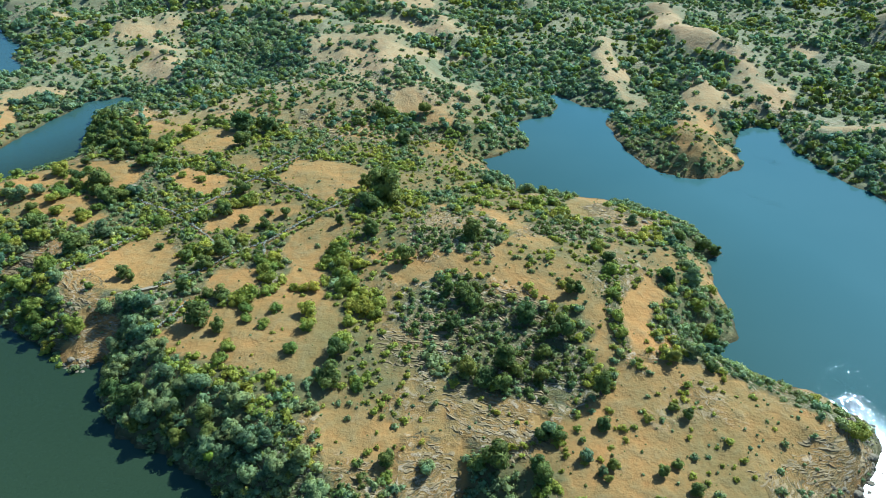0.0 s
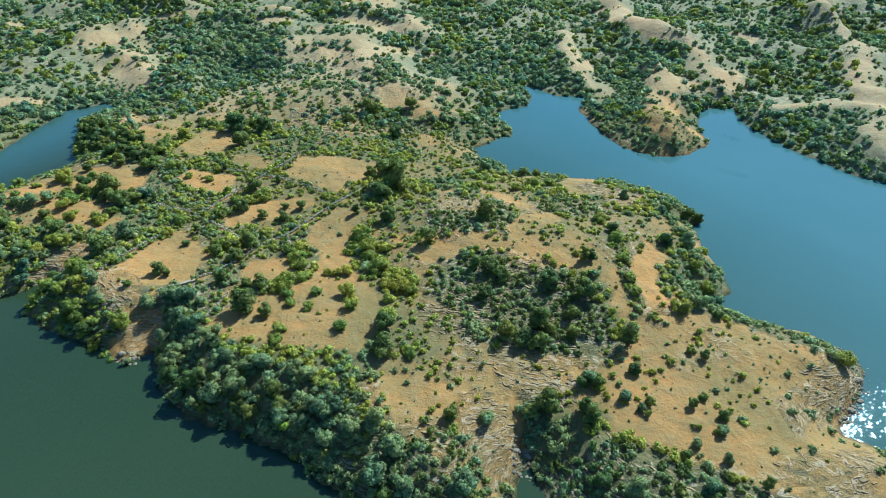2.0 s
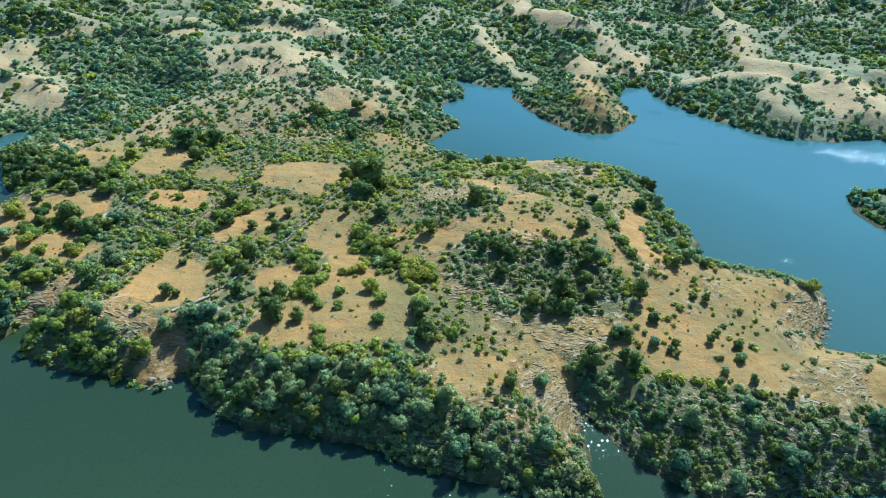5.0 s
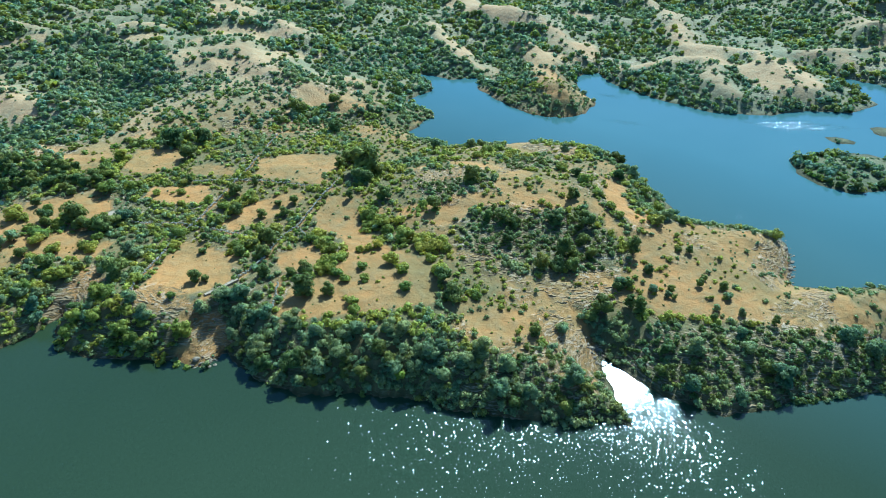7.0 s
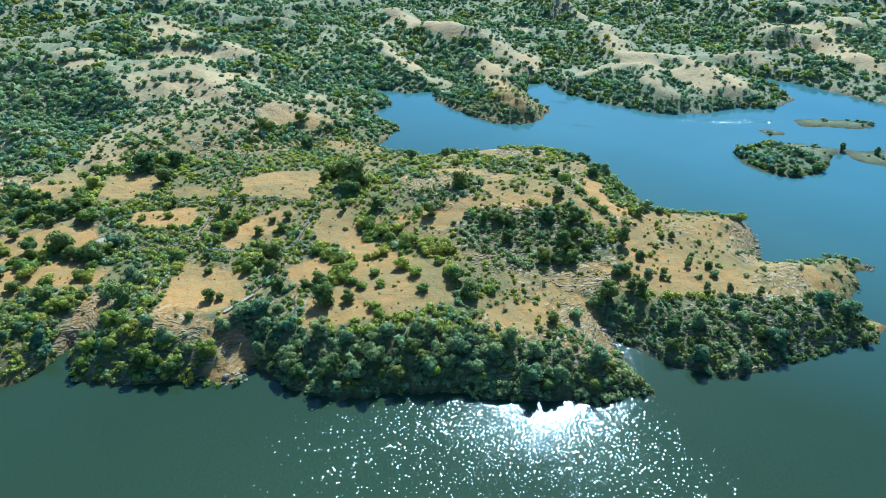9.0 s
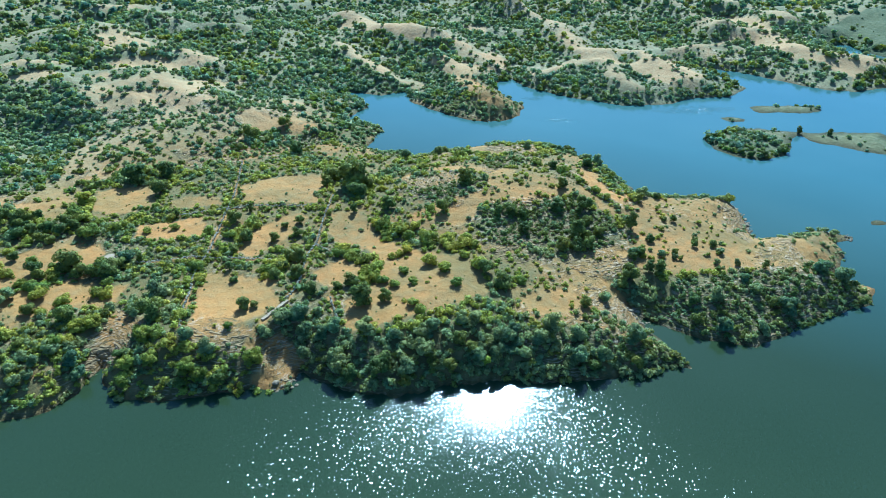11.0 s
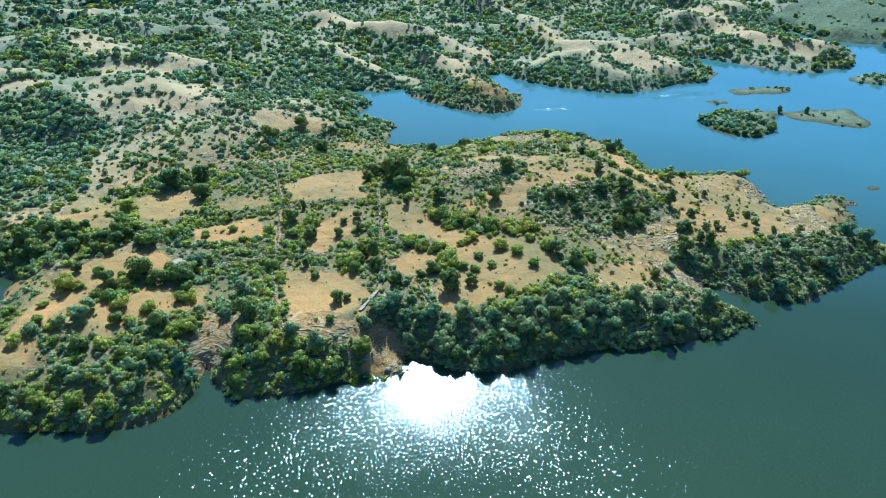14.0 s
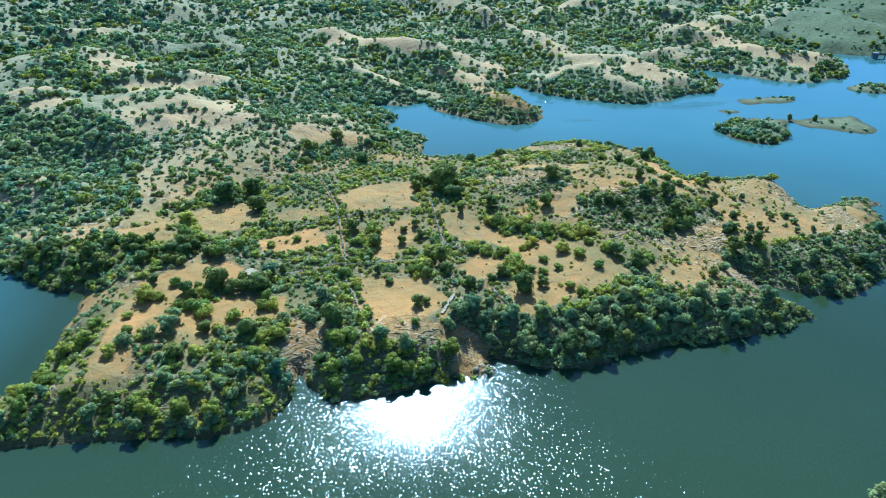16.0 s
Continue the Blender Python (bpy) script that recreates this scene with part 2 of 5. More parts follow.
GROUND, WATER = ground_material(), water_material()
GREEN = foliage_material("fresh_green_leaves", (0.135, 0.154, 0.026), (0.27, 0.281, 0.050), (0.42, 0.40, 0.10), 0.35)
SAGE = foliage_material("grey_green_leaves", (0.10, 0.13, 0.066), (0.20, 0.24, 0.12), (0.34, 0.37, 0.20), 0.32)
DARK = foliage_material("dark_green_leaves", (0.074, 0.095, 0.025), (0.15, 0.172, 0.046), (0.28, 0.285, 0.086), 0.3)
# pale and bluish: distance haze is mixed into this leaf colour
MISTY = foliage_material("haze_tinted_leaves", (0.105, 0.148, 0.092), (0.19, 0.245, 0.155), (0.285, 0.335, 0.22), 0.35)
LIME = foliage_material("yellow_green_leaves", (0.22, 0.25, 0.03), (0.34, 0.38, 0.05), (0.48, 0.50, 0.08), 0.35)
BARK = plain_material("grey_brown_bark", (0.07, 0.05, 0.035), (0.17, 0.13, 0.095), 3.0)
WALL_STONE = plain_material("pale_lichened_stone", (0.20, 0.185, 0.115), (0.44, 0.39, 0.26), 1.6)
STONE = plain_material("weathered_fieldstone", (0.14, 0.11, 0.065), (0.30, 0.23, 0.135), 1.6)
BEDROCK = plain_material("pale_bedded_rock", (0.19, 0.135, 0.058), (0.36, 0.245, 0.11), 0.9, 0.95, 0.10)
PALE_EARTH = plain_material("pale_beaten_earth", (0.30, 0.225, 0.13), (0.40, 0.31, 0.19), 1.2, 0.95, 0.03)
CONCRETE = plain_material("dark_stained_concrete", (0.10, 0.10, 0.095), (0.20, 0.195, 0.18), 0.9, 0.85, 0.03)
# ---- the lie of the land: shorelines, hills, height ----
WEST = [(-4500, 900), (-520, 760), (-330, 470), (-274, 396), (-249, 367), (-232, 353), (-234, 337), (-209, 314), (-212, 304), (-226, 306),
        (-238, 278), (-218, 240), (-188, 214), (-172, 222), (-169, 237), (-164, 255), (-160, 272), (-146, 279), (-138, 272), (-149, 258),
        (-147, 250), (-144, 237), (-141, 224), (-133, 217), (-139, 209), (-147, 200), (-155, 191), (-161, 185), (-170, 187), (-181, 180)]
NEAR = [(-173, 170), (-165, 162), (-156, 153), (-148, 144), (-139, 136), (-129, 132), (-123, 133), (-115, 139), (-117, 131), (-117, 125),
        (-109, 119), (-104, 116), (-98, 112), (-88, 104), (-84, 103), (-81, 107), (-79, 107), (-74, 95), (-67, 86), (-55, 80), (-44, 74),
        (-37, 65), (-26, 59), (-16, 51), (-2, 46.5), (-2, 55), (0, 61), (4, 66), (6, 60), (10, 51), (15, 42), (19, 39), (33, 35),
        (48, 30.5), (62, 26), (71, 30), (68, 41), (83, 41), (92, 48), (100, 45), (94, 56), (81, 60), (72, 65), (72, 70), (81, 74)]
EAST = [(88, 83), (89, 90), (84, 96), (70, 104), (64, 109), (72, 117), (75, 126), (74, 138), (75, 150), (81, 154), (81, 164), (74, 174),
        (62, 182), (46, 188), (34, 190), (25, 193), (24, 198), (17, 208), (15, 215), (25, 221), (35, 228), (32, 238), (29, 252), (47, 260),
        (50, 270), (46, 289), (55, 281), (63, 270), (76, 268), (69, 250), (72, 222), (78, 204), (86, 202), (98, 201), (112, 213),
        (114, 228), (121, 243), (130, 249), (141, 247), (136, 230), (142, 205), (152, 179), (165, 170)]
FAR = [(176, 163), (190, 164), (210, 151), (235, 154), (246, 179), (249, 203), (262, 170), (265, 150), (268, 122), (278, 110), (288, 108),
       (309, 98), (325, 99), (350, 104), (357, 120), (355, 135), (359, 150), (364, 162), (381, 166), (393, 159), (385, 147), (379, 129), (385, 113), (401, 88), (450, 40), (700, -60),
       (4500, -500), (4500, 4800), (-4500, 4800)]
MAINLAND = WEST + NEAR + EAST + FAR
LONG_ISLAND = [(144, 127), (136, 117), (135, 106), (140, 96), (160, 94), (172, 99), (182, 101), (180, 90), (186, 72), (192, 63), (202, 63),
               (212, 72), (219, 78), (205, 86), (194, 94), (184, 106), (176, 117), (160, 125)]


def oval(cx, cy, a, b, turn, n=14):
    c, s = math.cos(radians(turn)), math.sin(radians(turn))
    return [(cx + a * math.cos(k * math.tau / n) * c - b * math.sin(k * math.tau / n) * s,
             cy + a * math.cos(k * math.tau / n) * s + b * math.sin(k * math.tau / n) * c) for k in range(n)]


SOUTH_BANK = [(-4500, -4800), (-4500, -700), (-900, -330), (-420, -120), (-160, -60), (-95, 0), (-64, 20.4), (-45, 3), (-26, -3), (-8, -20),
              (60, -60), (420, -200), (4500, -1500), (4500, -4800)]
LANDS = [MAINLAND, LONG_ISLAND, oval(179, 130, 6.5, 4, -45), oval(216, 121, 19, 6.5, -38), oval(288, 79, 16, 9, -40), oval(117.7, 44.4, 3.0, 1.9, -40),
         SOUTH_BANK]


def hash01(i, j, seed):
    n = (i * 374761393 + j * 668265263 + seed * 974634777) & 0x7FFFFFFF
    n = ((n ^ (n >> 13)) * 1274126177) & 0x7FFFFFFF
    return ((n ^ (n >> 16)) & 0xFFFF) / 65535.0


def wave(x, y, size, seed):
    """Smooth value noise, -1 to 1, with bumps about size metres apart."""
    u, v = np.asarray(x) / size, np.asarray(y) / size
    i, j = np.floor(u).astype(np.int64), np.floor(v).astype(np.int64)
    fu, fv = u - i, v - j
    fu, fv = fu * fu * fu * (fu * (fu * 6 - 15) + 10), fv * fv * fv * (fv * (fv * 6 - 15) + 10)
    a, b = hash01(i, j, seed), hash01(i + 1, j, seed)
    c, d = hash01(i, j + 1, seed), hash01(i + 1, j + 1, seed)
    return 2 * ((a * (1 - fu) + b * fu) * (1 - fv) + (c * (1 - fu) + d * fu) * fv) - 1


def fbm(x, y, size, seed, octaves=4):
    out, amp, total = 0, 1.0, 0.0
    for k in range(octaves):
        ca, sa = math.cos(0.7 * k), math.sin(0.7 * k)
        out = out + amp * wave(ca * x - sa * y, sa * x + ca * y, size / 2 ** k, seed + k)
        total += amp
        amp *= 0.5
    return out / total


def shore_distance(x, y):
    """Metres inland of the nearest shore; below 0 in the lake."""
    x, y = np.asarray(x, float), np.asarray(y, float)
    best = np.full(x.shape, -1e9)
    for land in LANDS:
        near2, inside = np.full(x.shape, 1e18), np.zeros(x.shape, bool)
        for (x0, y0), (x1, y1) in zip(land, land[1:] + land[:1]):
            dx, dy = x1 - x0, y1 - y0
            k = np.clip(((x - x0) * dx + (y - y0) * dy) / (dx * dx + dy * dy), 0, 1)
            near2 = np.minimum(near2, (x - x0 - k * dx) ** 2 + (y - y0 - k * dy) ** 2)
            if y0 != y1:
                inside ^= ((y0 > y) != (y1 > y)) & (x < dx * (y - y0) / dy + x0)
        best = np.maximum(best, np.where(inside, 1, -1) * np.sqrt(near2))
    return best


# hills: x, y, height above the base level, radius
PENINSULA_HILLS = [
    (33, 117, 4.7, 17), (-149, 174, 2, 17), (-20, 210, 0.9, 17), (-58, 100, 1, 17), (60, 38, 1.1, 17), (-82, 163, 0.6, 17),
    (-10, 60, 1, 17), (-23, 138, 0.3, 17), (20, 165, 2, 17), (79, 82, 0.6, 17), (-100, 120, 3.9, 17), (-110, 200, 1.5, 17),
    (29, 73, 1.1, 17), (-4, 108, 2.2, 17), (57, 143, 3, 17), (-54, 201, 2, 17), (-114, 153, 0.5, 17), (68, 113, 2.7, 17),
    (-60, 130, 1.3, 17), (-25, 166, 1.8, 17), (4, 141, 4.3, 17), (-31, 106, 2.1, 17), (48, 88, 0.3, 17), (-56, 177, 1.1, 17),
    (-45, 80, 1.9, 17), (23, 136, 1.9, 20), (78, 77, 1.5, 8),
]
BACK_HILLS = [
    (-36, 429, 11, 26), (454, 130, 3.8, 26), (168, 219, -0.3, 26), (-126, 236, 2, 26), (129, 392, 0.5, 26), (300, 130, -1.8, 26),
    (4, 299, -3.1, 26), (218, 316, -0.5, 26), (-150, 337, -5.4, 26), (293, 227, -3.9, 26), (96, 306, -3.6, 26), (-80, 299, -4.4, 26),
    (240, 175, 3.3, 26), (65, 420, 2.2, 26), (-39, 351, 5.9, 26), (-13, 237, -3.8, 26), (220, 249, -2.1, 26), (151, 337, 5, 26),
    (-89, 361, 5.7, 26), (108, 258, -2.7, 26), (171, 266, -1.6, 26), (338, 104, 2.7, 26), (-41, 270, 7.7, 26), (109, 346, -0.4, 26),
    (208, 200, -2.8, 26), (-47, 396, -4.0, 22), (-7, 287, -4.0, 18), (193, 209, 3.0, 13), (345, 120, -2.5, 18), (300, 135, -1.5, 20),
]
BASE_LEVEL = 5.0
# bare bluffs by the water: x, y, reach, and how much steeper than the bank beside them
CLIFFS = [(0.5, 70, 7.0, 0.5), (83, 80, 7.0, 0.5), (-83.5, 109, 8.0, -0.9)]
# crests: lines along which the back country rises to a ridge: height, half width, and the line
BAY_RIDGES = [
    (6.1, 13, [(136, 415), (125, 377), (131, 340), (143, 319), (142, 285), (134, 255)]),
    (4.1, 9, [(116, 290), (115, 268), (119, 241)]),
    (4.7, 9, [(116, 286), (95, 230), (95, 208)]),
    (6.8, 13, [(237, 349), (233, 303), (214, 267), (200, 245), (223, 219), (210, 193), (197, 173)]),
    (5.4, 10, [(148, 234), (177, 231), (185, 222), (172, 199), (168, 178)]),
    (5.4, 10, [(85, 345), (78, 311), (80, 290), (80, 274)]),
    (4.1, 9, [(259, 210), (270, 205), (258, 188)]),
    (4.6, 12, [(304, 212), (338, 203), (334, 187), (314, 161), (313, 135), (322, 118)]),
]
OUTER_RIDGES = [
    (6.1, 16, [(-77, 316), (-55, 324), (-35, 330), (-15, 299), (6, 272)]),
    (4.1, 10, [(-31, 298), (-18, 270), (-8, 257), (5, 240)]),
    (5.4, 10, [(-99, 388), (-71, 393)]),
    (6.1, 12, [(-44, 395), (-21, 389), (-3, 376), (5, 354)]),
    (6.8, 16, [(-173, 439), (-137, 416)]),
    (5.4, 12, [(-161, 338), (-146, 330), (-132, 306), (-118, 289)]),
    (4.1, 10, [(-184, 368), (-165, 385)]),
    (9.5, 16, [(303, 446), (259, 378), (237, 349)]),
    (9.5, 16, [(279, 322), (351, 337), (393, 325), (354, 283), (335, 249), (304, 212)]),
    (8.1, 16, [(410, 266), (391, 227), (366, 191)]),
    (8.1, 16, [(-1, 532), (14, 530), (8, 484)]),
]
RIDGES = BAY_RIDGES + OUTER_RIDGES


def line_distance(x, y, line):
    near2 = np.full(np.shape(x), 1e18)
    for (x0, y0), (x1, y1) in zip(line, line[1:]):
        dx, dy = x1 - x0, y1 - y0
        k = np.clip(((x - x0) * dx + (y - y0) * dy) / (dx * dx + dy * dy), 0, 1)
        near2 = np.minimum(near2, (x - x0 - k * dx) ** 2 + (y - y0 - k * dy) ** 2)
    return np.sqrt(near2)


def hill_level(x, y):
    out = np.full(np.shape(x), BASE_LEVEL)
    for hx, hy, h, r in PENINSULA_HILLS + BACK_HILLS:
        out = out + h * np.exp(-((x - hx) ** 2 + (y - hy) ** 2) / (2 * r * r))
    x, y = x + 5 * fbm(x, y, 22, 101, 3), y + 5 * fbm(x, y, 22, 104, 3)
    for h, w, line in RIDGES:
        out = out + h * np.exp(-(line_distance(x, y, line) / w) ** 2)
    return out


def crest(x, y):
    """1 on a ridge's crest, falling to 0 down its sides."""
    out = np.zeros(np.shape(x))
    x, y = x + 5 * fbm(x, y, 22, 101, 3), y + 5 * fbm(x, y, 22, 104, 3)
    for _h, w, line in RIDGES:
        out = np.maximum(out, np.exp(-(line_distance(x, y, line) / (0.66 * w)) ** 2))
    return out


def step01(a, b, v):
    k = np.clip((v - a) / (b - a), 0, 1)
    return k * k * (3 - 2 * k)


def back_country(x, y):
    """0 on the near peninsula, 1 in the hills behind it and across the bay."""
    return np.maximum(step01(215, 290, y), step01(95, 160, x))


def height(x, y, d=None):
    x, y = np.asarray(x, float), np.asarray(y, float)
    d = shore_distance(x + 1.6 * wave(x, y, 9, 5) + 0.7 * wave(x, y, 3.5, 6), y + 1.6 * wave(x, y, 9, 7) + 0.7 * wave(x, y, 3.5, 8)) if d is None else d
    back = back_country(x, y)
    fold = 1 - np.abs(fbm(x, y, 46, 21, 4)) * 2.0
    far = step01(420, 900, np.hypot(x - 60, y - 60))
    spur = 1 - np.abs(fbm(x, y, 85, 111, 3)) * 2.2
    top = hill_level(x, y) + 7.0 * spur * step01(330, 470, np.hypot(x + 60, y)) + back * (2.2 * fold - 0.9 + 0.5 * fbm(x, y, 16, 107, 3)) + far * (20 + 22 * fbm(x, y, 260, 31, 3) + 14 * fold)
    top = np.maximum(top, 0.8) + 0.35 * fbm(x, y, 7, 41, 3) + 0.25 * fbm(x, y, 2.2, 45, 2)
    top = top * np.clip(0.55 + 0.45 * np.minimum(d, 60) / 12, 0, 1)
    islets = (x > 110) & (x < 320) & (y < 145) & (y > 38) & (x + y < 375)
    top = np.where(islets, top * 0.55, top)
    reach = 5.5 + 3.0 * wave(x, y, 23, 51) + 8.0 * back
    for cx, cy, cr, steep in CLIFFS:
        near = np.exp(-((x - cx) ** 2 + (y - cy) ** 2) / (cr * cr))
        reach, top = reach * (1 - steep * near), top + 0.8 * max(steep, 0) * near
    land = top * (1 - np.exp(-np.maximum(d, 0) / np.maximum(reach, 2.2))) + 0.1
    lake = 0.05 + np.maximum(d, -12) * 0.28
    return np.where(d > 0, land, lake)

# ---- fields, thickets and field walls of the plan ----
# bare grazed fields between the walls and hedges
FIELDS = [
    [(-53, 195), (-47, 201), (-31, 198), (-22, 191), (-22, 182), (-32, 171), (-38, 170), (-47, 177), (-55, 185)],
    [(-96, 213), (-91, 228), (-80, 225), (-73, 220), (-74, 208), (-60, 194), (-61, 188), (-76, 198), (-93, 207)],
    [(-92, 187), (-88, 194), (-70, 186), (-72, 179), (-75, 173), (-87, 181)],
    [(-71, 159), (-64, 167), (-53, 168), (-43, 167), (-43, 163), (-58, 155), (-68, 152)],
    [(-87, 151), (-80, 153), (-69, 137), (-67, 132), (-71, 123), (-80, 123), (-88, 124), (-94, 124), (-99, 126), (-99, 130)],
]
FIELDS += [
    [(-42, 155), (-37, 160), (-30, 158), (-30, 151), (-32, 142), (-32, 133), (-29, 123), (-26, 116), (-20, 109), (-21, 102), (-28, 94), (-36, 94), (-47, 97),
     (-58, 101), (-67, 106), (-64, 110), (-60, 116), (-48, 121), (-41, 126), (-40, 134), (-45, 144)],
    [(-59, 134), (-49, 135), (-46, 124), (-52, 124), (-57, 124), (-62, 125)],
    [(-127, 199), (-118, 198), (-105, 194), (-104, 189), (-111, 188), (-118, 187), (-127, 187)],
    [(-5, 168), (7, 168), (30, 143), (28, 134), (15, 140), (4, 156)],
]
FIELDS += [
    [(-148, 177), (-128, 196), (-115, 194), (-100, 189), (-104, 175), (-120, 173), (-126, 181), (-134, 179), (-145, 173)],
    [(-120, 170), (-100, 162), (-108, 154), (-121, 161)],
    [(-130, 242), (-111, 233), (-101, 223), (-110, 220), (-128, 232)],
    [(52, 128), (57, 118), (50, 102), (42, 102), (42, 115)],
    [(46, 188), (60, 187), (45, 161), (35, 162)],
    [(-115, 173), (-108, 170), (-107, 158), (-116, 158), (-118, 165)],
    [(-108, 194), (-104, 191), (-102, 182), (-109, 181)],
]
# grazed slopes with a thin scatter of bushes
THIN_FIELDS = [
    [(43, 101), (80, 86), (73, 68), (74, 41), (56, 42), (40, 59), (20, 68), (26, 86)],
    [(-12, 86), (1, 80), (2, 68), (-4, 56), (-10, 61), (-19, 72), (-18, 84)],
    [(-20, 138), (-13, 142), (11, 132), (23, 122), (36, 120), (34, 115), (11, 120), (8, 125), (-8, 124), (-14, 130)],
    [(-26, 85), (-18, 82), (-11, 77), (-5, 66), (-6, 54), (-11, 58), (-18, 69), (-24, 75)],
]
THICKETS = [
    [(13, 103), (24, 111), (33, 102), (27, 94), (13, 90), (9, 93)],
    [(6, 72), (18, 74), (36, 55), (60, 40), (60, 30), (20, 42)],
    [(-33, 176), (-16, 178), (-14, 160), (-28, 158)],
    [(-113, 158), (-100, 150), (-94, 138), (-104, 134), (-114, 142)],
    [(-140, 262), (-128, 255), (-112, 222), (-132, 216), (-142, 225)],
    [(60, 180), (76, 172), (80, 160), (72, 148), (66, 160)],
    [(-127, 162), (-103, 153), (-93, 138), (-100, 121), (-116, 126), (-121, 136)],
]
THICKETS += [
    [(8, 125), (27, 114), (38, 96), (20, 86), (3, 92), (-9, 113)],
    [(7, 165), (20, 144), (1, 132), (-10, 150)],
    [(60, 122), (69, 119), (67, 111), (49, 104), (51, 117)],
    [(47, 162), (63, 158), (78, 153), (77, 147), (54, 139), (43, 153)],
]
FAR_THICKETS = [
    [(73, 252), (112, 283), (91, 229), (87, 209), (106, 208), (96, 201), (77, 208), (75, 228)],
    [(139, 236), (151, 234), (173, 229), (161, 192), (159, 178), (149, 200), (142, 221)],
    [(48, 318), (74, 299), (82, 279), (76, 271), (54, 284), (41, 292)],
    [(149, 258), (174, 293), (203, 293), (198, 263), (186, 250)],
    [(120, 332), (133, 301), (129, 274), (96, 275), (92, 295)],
    [(-130, 391), (-90, 360), (-80, 321), (-87, 292), (-96, 247), (-112, 271)],
]
FAR_THICKETS += [
    [(-103, 370), (-70, 325), (-65, 298), (-98, 273), (-117, 276), (-130, 292)],
    [(-14, 344), (62, 343), (54, 277), (18, 291), (4, 326)],
    [(1, 235), (40, 248), (33, 227), (16, 218), (-2, 218)],
]
THICKETS += FAR_THICKETS
# bare crowns and saddles of the hills
BARE = [
    [(121, 405), (131, 405), (144, 403), (137, 344), (140, 321), (139, 314), (124, 330), (123, 347), (115, 361)],
    [(140, 320), (142, 310), (148, 301), (149, 290), (141, 297), (139, 307)],
    [(82, 329), (89, 344), (87, 326), (89, 317), (91, 308), (92, 296), (79, 294), (76, 301), (80, 314)],
    [(109, 286), (115, 285), (124, 285), (129, 270), (134, 257), (134, 254), (128, 259), (119, 263), (112, 250), (110, 236), (99, 223), (104, 249), (94, 237), (105, 261)],
    [(102, 219), (112, 222), (114, 214), (106, 213)],
]
BARE += [
    [(144, 278), (158, 285), (160, 276), (150, 259), (139, 256), (139, 265)],
    [(184, 341), (193, 332), (189, 318), (182, 314), (181, 329)],
    [(145, 247), (155, 249), (150, 236), (143, 237)],
    [(-248, 410), (-228, 398), (-202, 373), (-217, 375), (-231, 387)],
    [(-189, 356), (-175, 371), (-161, 387), (-152, 378), (-160, 370), (-174, 358), (-183, 351)],
]
BARE += [
    [(-169, 356), (-141, 336), (-139, 323), (-155, 331)],
    [(-153, 321), (-138, 321), (-126, 314), (-113, 287), (-119, 283), (-135, 290), (-149, 303)],
    [(-154, 398), (-127, 401), (-129, 393), (-150, 393)],
    [(-133, 242), (-141, 269), (-121, 248), (-115, 241), (-117, 228), (-129, 236)],
    [(-196, 267), (-186, 276), (-172, 277), (-170, 268), (-181, 266), (-186, 257), (-175, 245), (-177, 233)],
]
BARE += [
    [(-93, 378), (-71, 377), (-72, 364), (-89, 368)],
    [(-45, 379), (-26, 379), (-15, 372), (1, 350), (1, 342), (-11, 349), (-24, 345), (-31, 368), (-43, 359)],
    [(-64, 349), (-49, 355), (-48, 347)],
    [(-81, 312), (-53, 317), (-42, 322), (-25, 327), (-8, 331), (13, 329), (13, 323), (-2, 322), (-18, 308), (-34, 298), (-58, 314)],
    [(-41, 313), (-34, 297), (-17, 286), (-22, 280), (-36, 286)],
]
BARE += [
    [(-21, 264), (-16, 265), (-4, 255), (3, 249), (1, 244), (-8, 250), (-18, 249), (-22, 258)],
    [(-11, 247), (3, 242), (3, 234), (-8, 240)],
    [(272, 204), (299, 202), (334, 196), (337, 176), (308, 150), (306, 134), (321, 122), (321, 115), (310, 117), (294, 118), (298, 131), (298, 145), (299, 165), (320, 194), (298, 196)],
    [(218, 216), (245, 218), (248, 207), (227, 184), (220, 169), (210, 166), (195, 175), (201, 190), (208, 206)],
    [(318, 230), (392, 246), (367, 216), (344, 188), (337, 198), (368, 229)],
]
BARE += [
    [(208, 277), (207, 247), (206, 220), (206, 197), (194, 174), (187, 177), (197, 206), (182, 225), (197, 258)],
    [(-44, 380), (-27, 379), (-14, 374), (-4, 354), (-4, 343), (-11, 353), (-24, 357), (-44, 355)],
    [(-38, 429), (-20, 444), (-14, 435), (-7, 423), (-25, 388), (-40, 394)],
]
# the dark wood behind the western creek
WEST_WOOD = [(-145, 250), (-129, 240), (-118, 222), (-100, 211), (-97, 194), (-112, 197), (-131, 207), (-147, 237)]
THICKETS += [WEST_WOOD]
# low grey herbs and thorn between the fields
HERBS = [
    [(-74, 125), (-62, 132), (-59, 123), (-62, 112), (-67, 104), (-76, 102), (-76, 115)],
    [(-12, 122), (4, 124), (15, 116), (20, 106), (12, 101), (-10, 107)],
    [(-8, 159), (6, 163), (14, 143), (9, 137), (-10, 144)],
    [(-67, 217), (-50, 218), (-28, 208), (-29, 198), (-53, 199), (-66, 206)],
    [(-103, 182), (-75, 164), (-80, 153), (-109, 172)],
    [(-11, 167), (-8, 151), (-16, 134), (-27, 150)],
    [(-72, 218), (-45, 209), (-52, 198), (-77, 205)],
]
HERBS += [
    [(-70, 134), (-60, 134), (-64, 117), (-71, 105), (-76, 109)],
]
